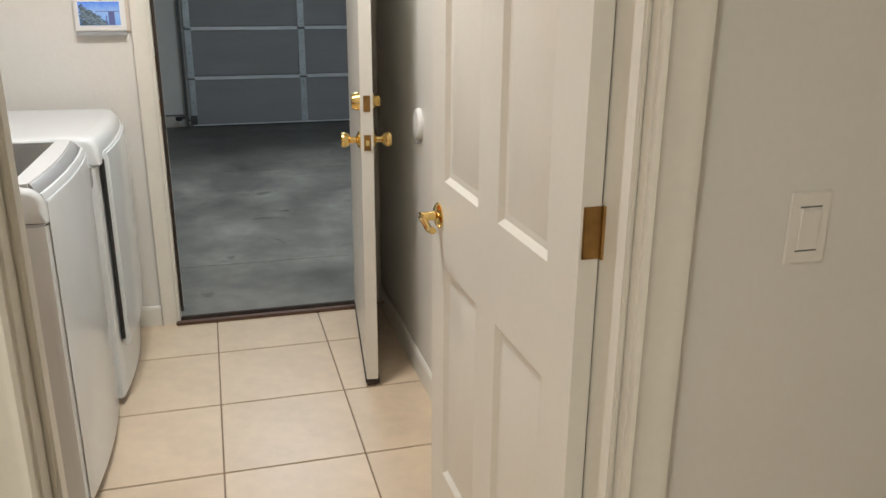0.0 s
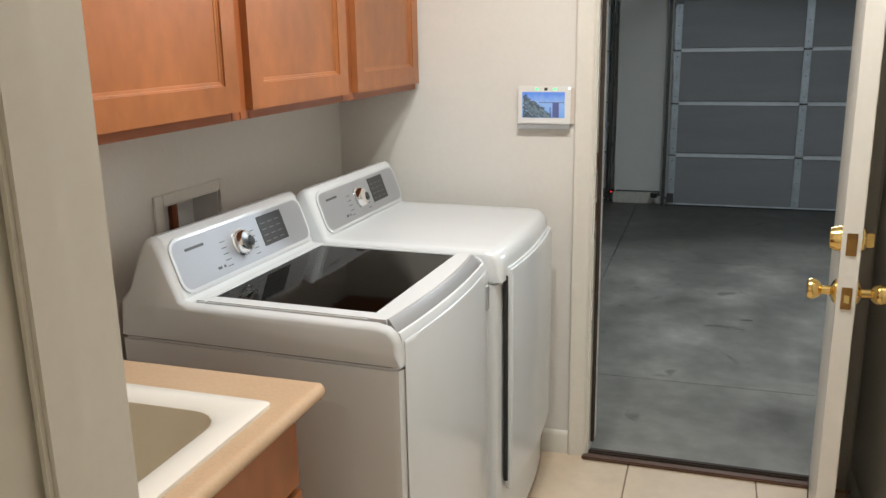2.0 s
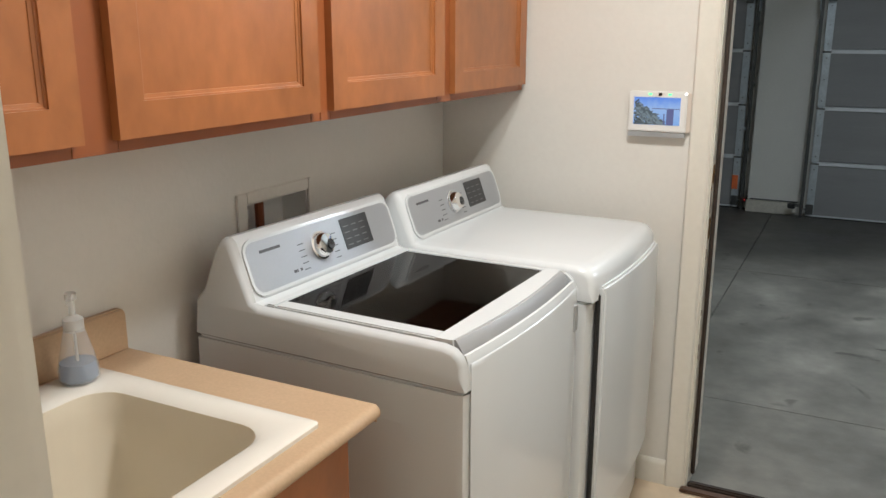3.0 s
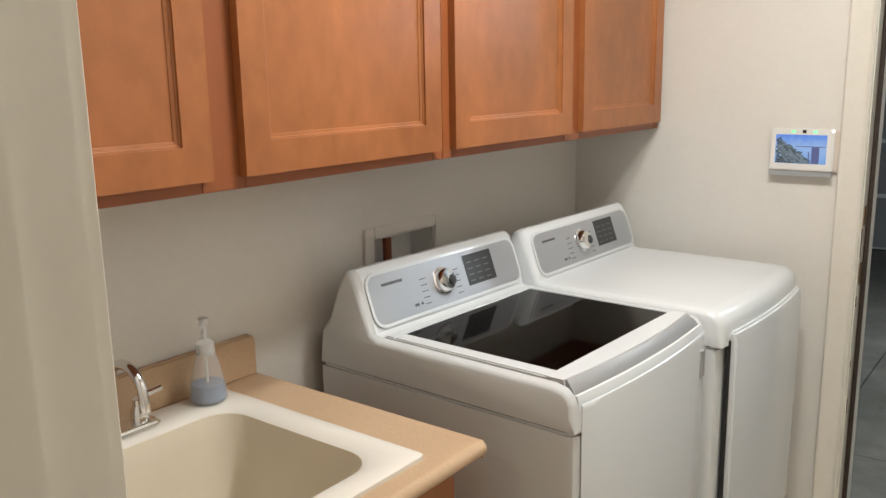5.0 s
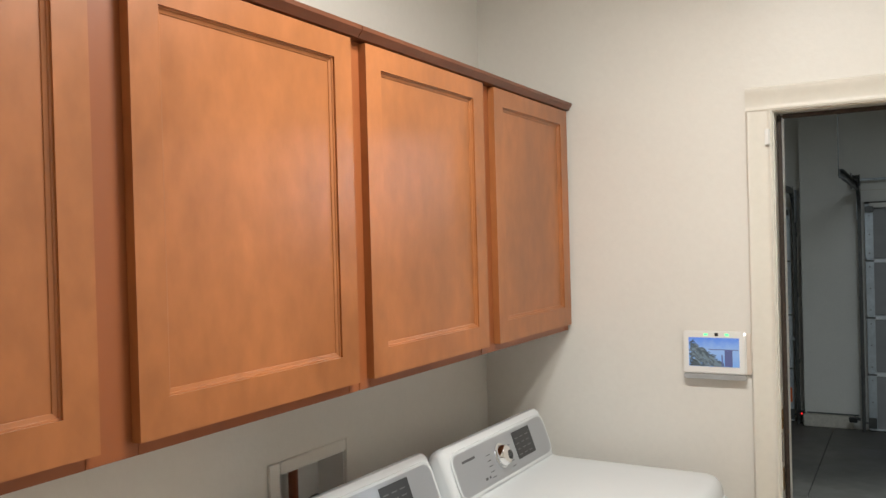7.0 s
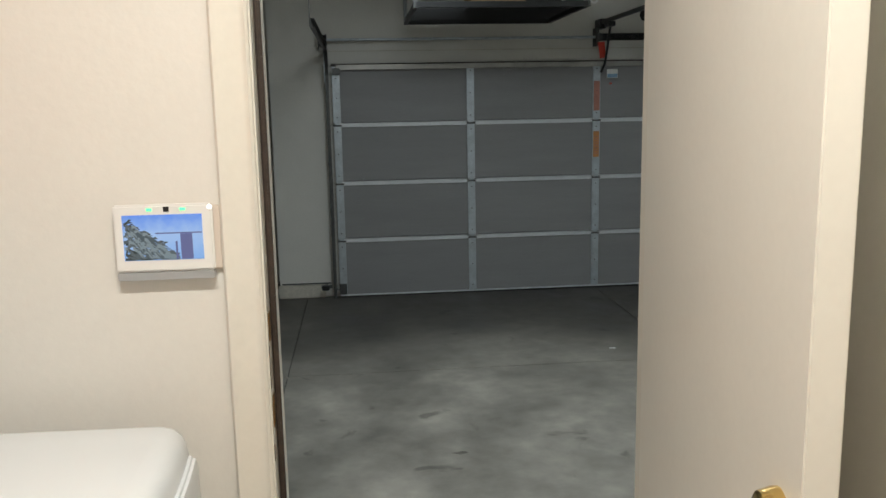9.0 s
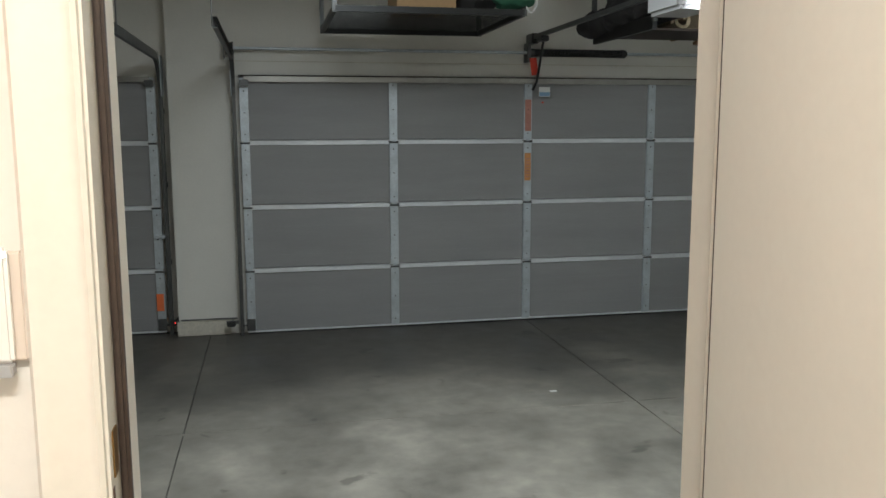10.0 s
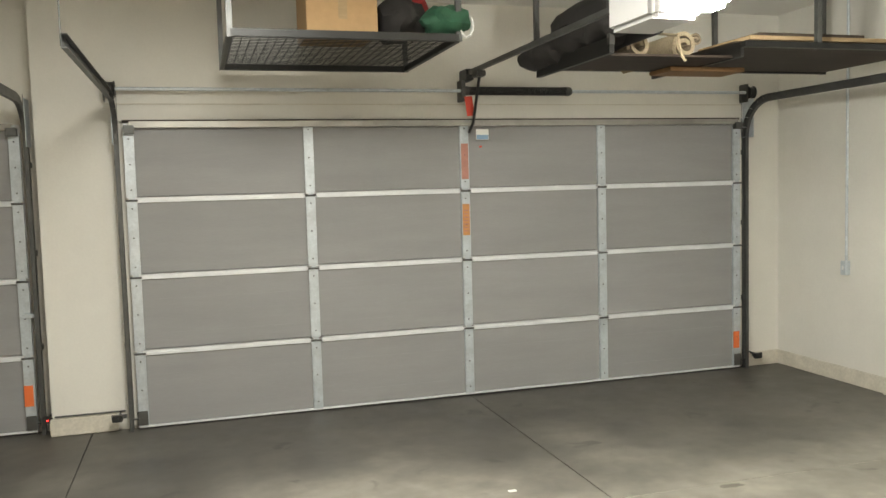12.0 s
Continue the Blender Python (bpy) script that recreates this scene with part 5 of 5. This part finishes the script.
def lump(bm, c, r, seed, squash=(1, 1, 1), amp=0.25):
    res = bmesh.ops.create_icosphere(bm, subdivisions=3, radius=1)
    for v in res["verts"]:
        p = v.co.copy()
        d = 1 + amp * noise.noise(p * 1.7 + Vector((seed, 0, 0))) + 0.4 * amp * noise.noise(p * 5 + Vector((0, seed, 0)))
        v.co = Vector(c) + Vector((p.x * r * squash[0], p.y * r * squash[1], max(p.z * squash[2], -0.72 * squash[2]) * r)) * d
    return bm


solid("duffel_bag", lump(bmesh.new(), (1.99, 8.92, RZ + 0.125), 0.15, 1.0, (1.0, 1.6, 0.95)), DARKCLOTH, "black cloth bag slumped on the wire rack", "bag", kind="object")
solid("green_bag", lump(bmesh.new(), (2.23, 8.74, RZ + 0.095), 0.125, 5.0, (1.15, 1.1, 0.75), 0.35), GREENM, "crumpled green cloth bag on the wire rack", "bag", kind="object")
solid("red_bag", lump(bmesh.new(), (2.10, 8.98, RZ + 0.20), 0.10, 9.0, (1.0, 1.0, 0.9), 0.2), REDM, "dark red cloth bundle on the wire rack", "bag", kind="object")
cw = thing("cable_coil", "loose coil of pale wire at the rack end", "cable")
part("coil", tube(bmesh.new(), [(2.325 + 0.04 * math.cos(a * 0.5), 8.66 + 0.02 * math.sin(a * 1.3), RZ + 0.06 + 0.065 * math.sin(a * 0.5)) for a in range(44)], 0.006, 6), PLAS, cw)

RR = 2.285
rk = thing("ceiling_rack", "loaded ceiling rack of dark boards on steel posts", "storage rack", group="ceiling racks")
part("long_rail", boxes((3.93, 8.28, RR - 0.035, 5.42, 8.32, RR)), WIREM, rk)
part("cross_rail", boxes((3.045, 8.29, RR - 0.09, 3.075, 9.329, RR)), WIREM, rk)
part("cross_rail", boxes((3.925, 8.321, RR - 0.09, 3.948, 9.329, RR - 0.001)), WIREM, rk)
part("lower_deck", boxes((3.0755, 8.40, RR - 0.084, 3.9245, 8.98, RR - 0.070)), BOARDS, rk, "dark boards")
part("long_rail", boxes((3.05, 9.33, RR - 0.035, 5.42, 9.37, RR)), WIREM, rk)
part("deck", boxes((3.95, 8.321, RR - 0.025, 5.40, 9.329, RR - 0.001)), BOARDS, rk, "dark boards")
for x in (3.06, 4.46, 5.41):
    for y in (8.30, 9.35):
        part("post", boxes((x - 0.016, y - 0.016, RR - 0.04, x + 0.016, y - 0.012, GC), (x - 0.016, y - 0.012, RR - 0.04, x - 0.012, y + 0.016, GC)), GALVDARK, rk)


def carpet_roll(x, y0, y1, z, r, turns, material, label):
    """A spiral of carpet, loosely rolled."""
    bm = bmesh.new()
    n = int(turns * 18)
    pts = [(r * (0.36 + 0.64 * k / n) * (1 + 0.05 * math.sin(k * 0.9)), math.tau * k / 18) for k in range(n + 1)]
    th = r * 0.26
    out = [(x + q * math.cos(a) * 1.05, z + q * math.sin(a)) for q, a in pts]
    inn = [(x + (q - th) * math.cos(a) * 1.05, z + (q - th) * math.sin(a)) for q, a in pts]
    prism(bm, out + inn[::-1], "y", y0, y1)
    return solid("carpet_roll", bm, material, label, "carpet", kind="object", group="rolled carpets")


carpet_roll(3.74, 8.62, 9.3, RR + 0.026, 0.095, 1.7, CARPET, "tan rolled carpet remnant on the ceiling rack")
carpet_roll(3.42, 8.62, 9.3, RR + 0.016, 0.085, 1.6, CARPET, "tan rolled carpet remnant on the ceiling rack")
carpet_roll(3.875, 8.70, 9.3, RR + 0.075, 0.045, 1.5, CARPET, "small tan carpet roll on the ceiling rack")
tw = thing("twine_strip", "pale strip of twine hanging from the carpet rolls", "twine")
part("strip", tube(bmesh.new(), [(3.55, 8.60, RR + 0.085), (3.545, 8.39, RR + 0.04), (3.55, 8.38, RR - 0.03), (3.565, 8.38, RR - 0.08), (3.59, 8.38, RR - 0.11)], 0.009, 6), CARPET, tw)
solid("plywood_sheet", boxes((3.70, 8.72, RR - 0.118, 4.25, 8.98, RR - 0.0905), bevel=0.004), DARKPLY, "brown board slung under the rack", "board", kind="object")
for k, (x0, x1, y0, y1, z0, material, lab) in enumerate((
        (3.98, 5.05, 8.45, 9.25, RR, BOARDS, "flat dark wooden panel on the ceiling rack"),
        (4.05, 5.30, 8.40, 8.95, RR + 0.030, PLYEDGE, "flat pale plywood panel on the ceiling rack"),
        (4.15, 4.95, 8.45, 9.05, RR + 0.058, BOARDS, "flat dark wooden panel on the ceiling rack"))):
    solid("board", boxes((x0, y0, z0, x1, y1, z0 + 0.026), bevel=0.003), material, lab, "board", kind="object", group="boards on the rack")
solid("folded_tarp", lump(bmesh.new(), (3.22, 8.85, RR + 0.14), 0.24, 13.0, (0.85, 2.1, 0.80), 0.22), DARKCLOTH, "black folded tarp over the rack end", "tarp", kind="object")
lb = thing("long_bag", "long black padded bag lying across the rack end", "bag")
bag = tube(bmesh.new(), [(2.98, 9.30, RR + 0.03), (3.05, 9.05, RR + 0.06), (3.08, 8.7, RR + 0.09), (3.12, 8.2, RR + 0.10), (3.16, 7.95, RR + 0.09)], 0.085, 16)
bmesh.ops.subdivide_edges(bag, edges=[e for e in bag.edges if e.calc_length() > 0.15], cuts=7)
for v in bag.verts:
    v.co += 0.045 * noise.noise_vector(v.co * 7.0) + 0.02 * noise.noise_vector(v.co * 19.0)
part("bag", bag, DARKCLOTH, lb)
lc = thing("long_pole", "black padded pole with a pale cap on the rack", "pole")
part("pole", tube(bmesh.new(), [(3.17, 9.42, RR - 0.005), (3.30, 8.2, RR + 0.05)], 0.045, 12), DARKCLOTH, lc)
part("cap", tube(bmesh.new(), [(3.165, 9.44, RR - 0.006), (3.171, 9.40, RR - 0.005)], 0.048, 12), PLAS, lc)

cd = thing("conduit", "thin grey conduit down the wall to a switch box", "conduit")
part("pipe", tube(bmesh.new(), [(GX1 - 0.014, 9.355, GC), (GX1 - 0.014, 9.355, 0.80)], 0.0105), GALV, cd)
part("switch_box", boxes((GX1 - 0.045, 9.325, 0.70, GX1 - 0.0005, 9.385, 0.81), bevel=0.004), GALV, cd, "grey metal switch box")
part("switch", boxes((GX1 - 0.050, 9.350, 0.74, GX1 - 0.045, 9.360, 0.77)), PLAS, cd)
for x, y, s in ((0.215, DY - 0.07, -1), (5.355, DY - 0.07, 1), (-0.245, 10.18, -1)):
    se = thing("safety_sensor", "small black safety sensor by the door track", "sensor", group="door safety sensors")
    yw = (GY if x > -0.24 else LY) - 0.001
    part("bracket", boxes((x - 0.05, y + 0.02, -0.05, x + 0.05, y + 0.024, -0.02), (x - 0.004, y + 0.024, -0.045, x + 0.004, yw, -0.025)), GALVDARK, se)
    part("sensor", boxes((x - 0.045, y - 0.02, -0.065, x + 0.025, y + 0.0195, -0.018), bevel=0.006), BLACK, se)
    part("led", boxes((x - 0.012, y - 0.0225, -0.045, x - 0.004, y - 0.0195, -0.037)), LEDR if x < 0 else BLACK, se)
STAIN = surf("dried oil stain", (0.135, 0.122, 0.104), 0.55, stain=0.35, stain_scale=14)
rng = random.Random(21)
for x, y, r, stretch in ((2.80, 6.75, 0.018, 2.4), (2.86, 6.50, 0.016, 2.2), (3.45, 7.75, 0.028, 2.6), (1.02, 6.42, 0.017, 2.4), (2.80, 6.25, 0.015, 2.0)):
    bm = bmesh.new()
    rim = [(x + stretch * r * q * math.cos(k * math.tau / 18), y + r * q * math.sin(k * math.tau / 18)) for k in range(18) for q in (rng.uniform(0.65, 1.15),)]
    solid("floor_stain", prism(bm, rim, "z", GZ + 0.0002, GZ + 0.0008), STAIN, "small dark oil stain on the concrete", "stain", kind="object", group="oil stains on the slab")
for x, y, r in ((2.33, 8.09, 0.014),):
    solid("paper_scrap", boxes((x - r * 1.6, y - r, GZ + 0.0005, x + r * 1.6, y + r, GZ + 0.004), bevel=0.001), PLAS, "tiny white paper scrap on the concrete", "paper", kind="object")

for k, (x, z) in enumerate(((-0.09, 1.70), (0.13, 1.705))):
    solid("wall_patch", lathe(bmesh.new(), [(0.030, 0), (0.016, 0.00022), (0.006, 0.00026)], pose(x, YB - 0.0001, z, 90), 18), WALL, "small patched nail hole in the paint", "wall patch", group="wall patches")
for y, z, h in ((YB + 0.004, 0.50, 0.05), (YB + 0.003, 0.86, 0.035), (YB + 0.006, 1.02, 0.09), (YB + 0.003, 0.66, 0.02)):
    part("chip", boxes((DX0 - 0.0005, y, z, DX0 + 0.0006, y + 0.012, z + h), bevel=0.0004), WOODSILL, fr, "chipped paint showing wood")

# ---- floor tiles ----
TS, JW = 0.456, 0.006
tile_mesh = mesh_of("tile", boxes((JW / 2, JW / 2, -0.009, TS - JW / 2, TS - JW / 2, 0.0), bevel=0.0018), TILE, False)
cut = {}
tx0, ty0 = 0.510 - 5 * TS, 3.739 - 12 * TS
for i in range(10):
    for j in range(14):
        x, y = tx0 + i * TS, ty0 + j * TS
        inside = y > YH
        lx, hx, ly, hy = (XL, XR, -1.4, YB) if inside else (-1.6, 2.6, -1.4, YB if XL < x < XR else YH)
        if y + TS > YH > y:
            lx, hx = (XL, XR)
        a, b, c, d = max(x + JW / 2, lx), min(x + TS - JW / 2, hx), max(y + JW / 2, ly), min(y + TS - JW / 2, hy)
        if b - a < 0.01 or d - c < 0.01:
            continue
        if abs(b - a - TS + JW) < 1e-4 and abs(d - c - TS + JW) < 1e-4:
            ob = new("tile", tile_mesh)
            ob.location = (x, y, 0)
            ob.parent = floor
        else:
            part("tile", boxes((a, c, -0.009, b, d, 0.0), bevel=0.0018), TILE, floor)
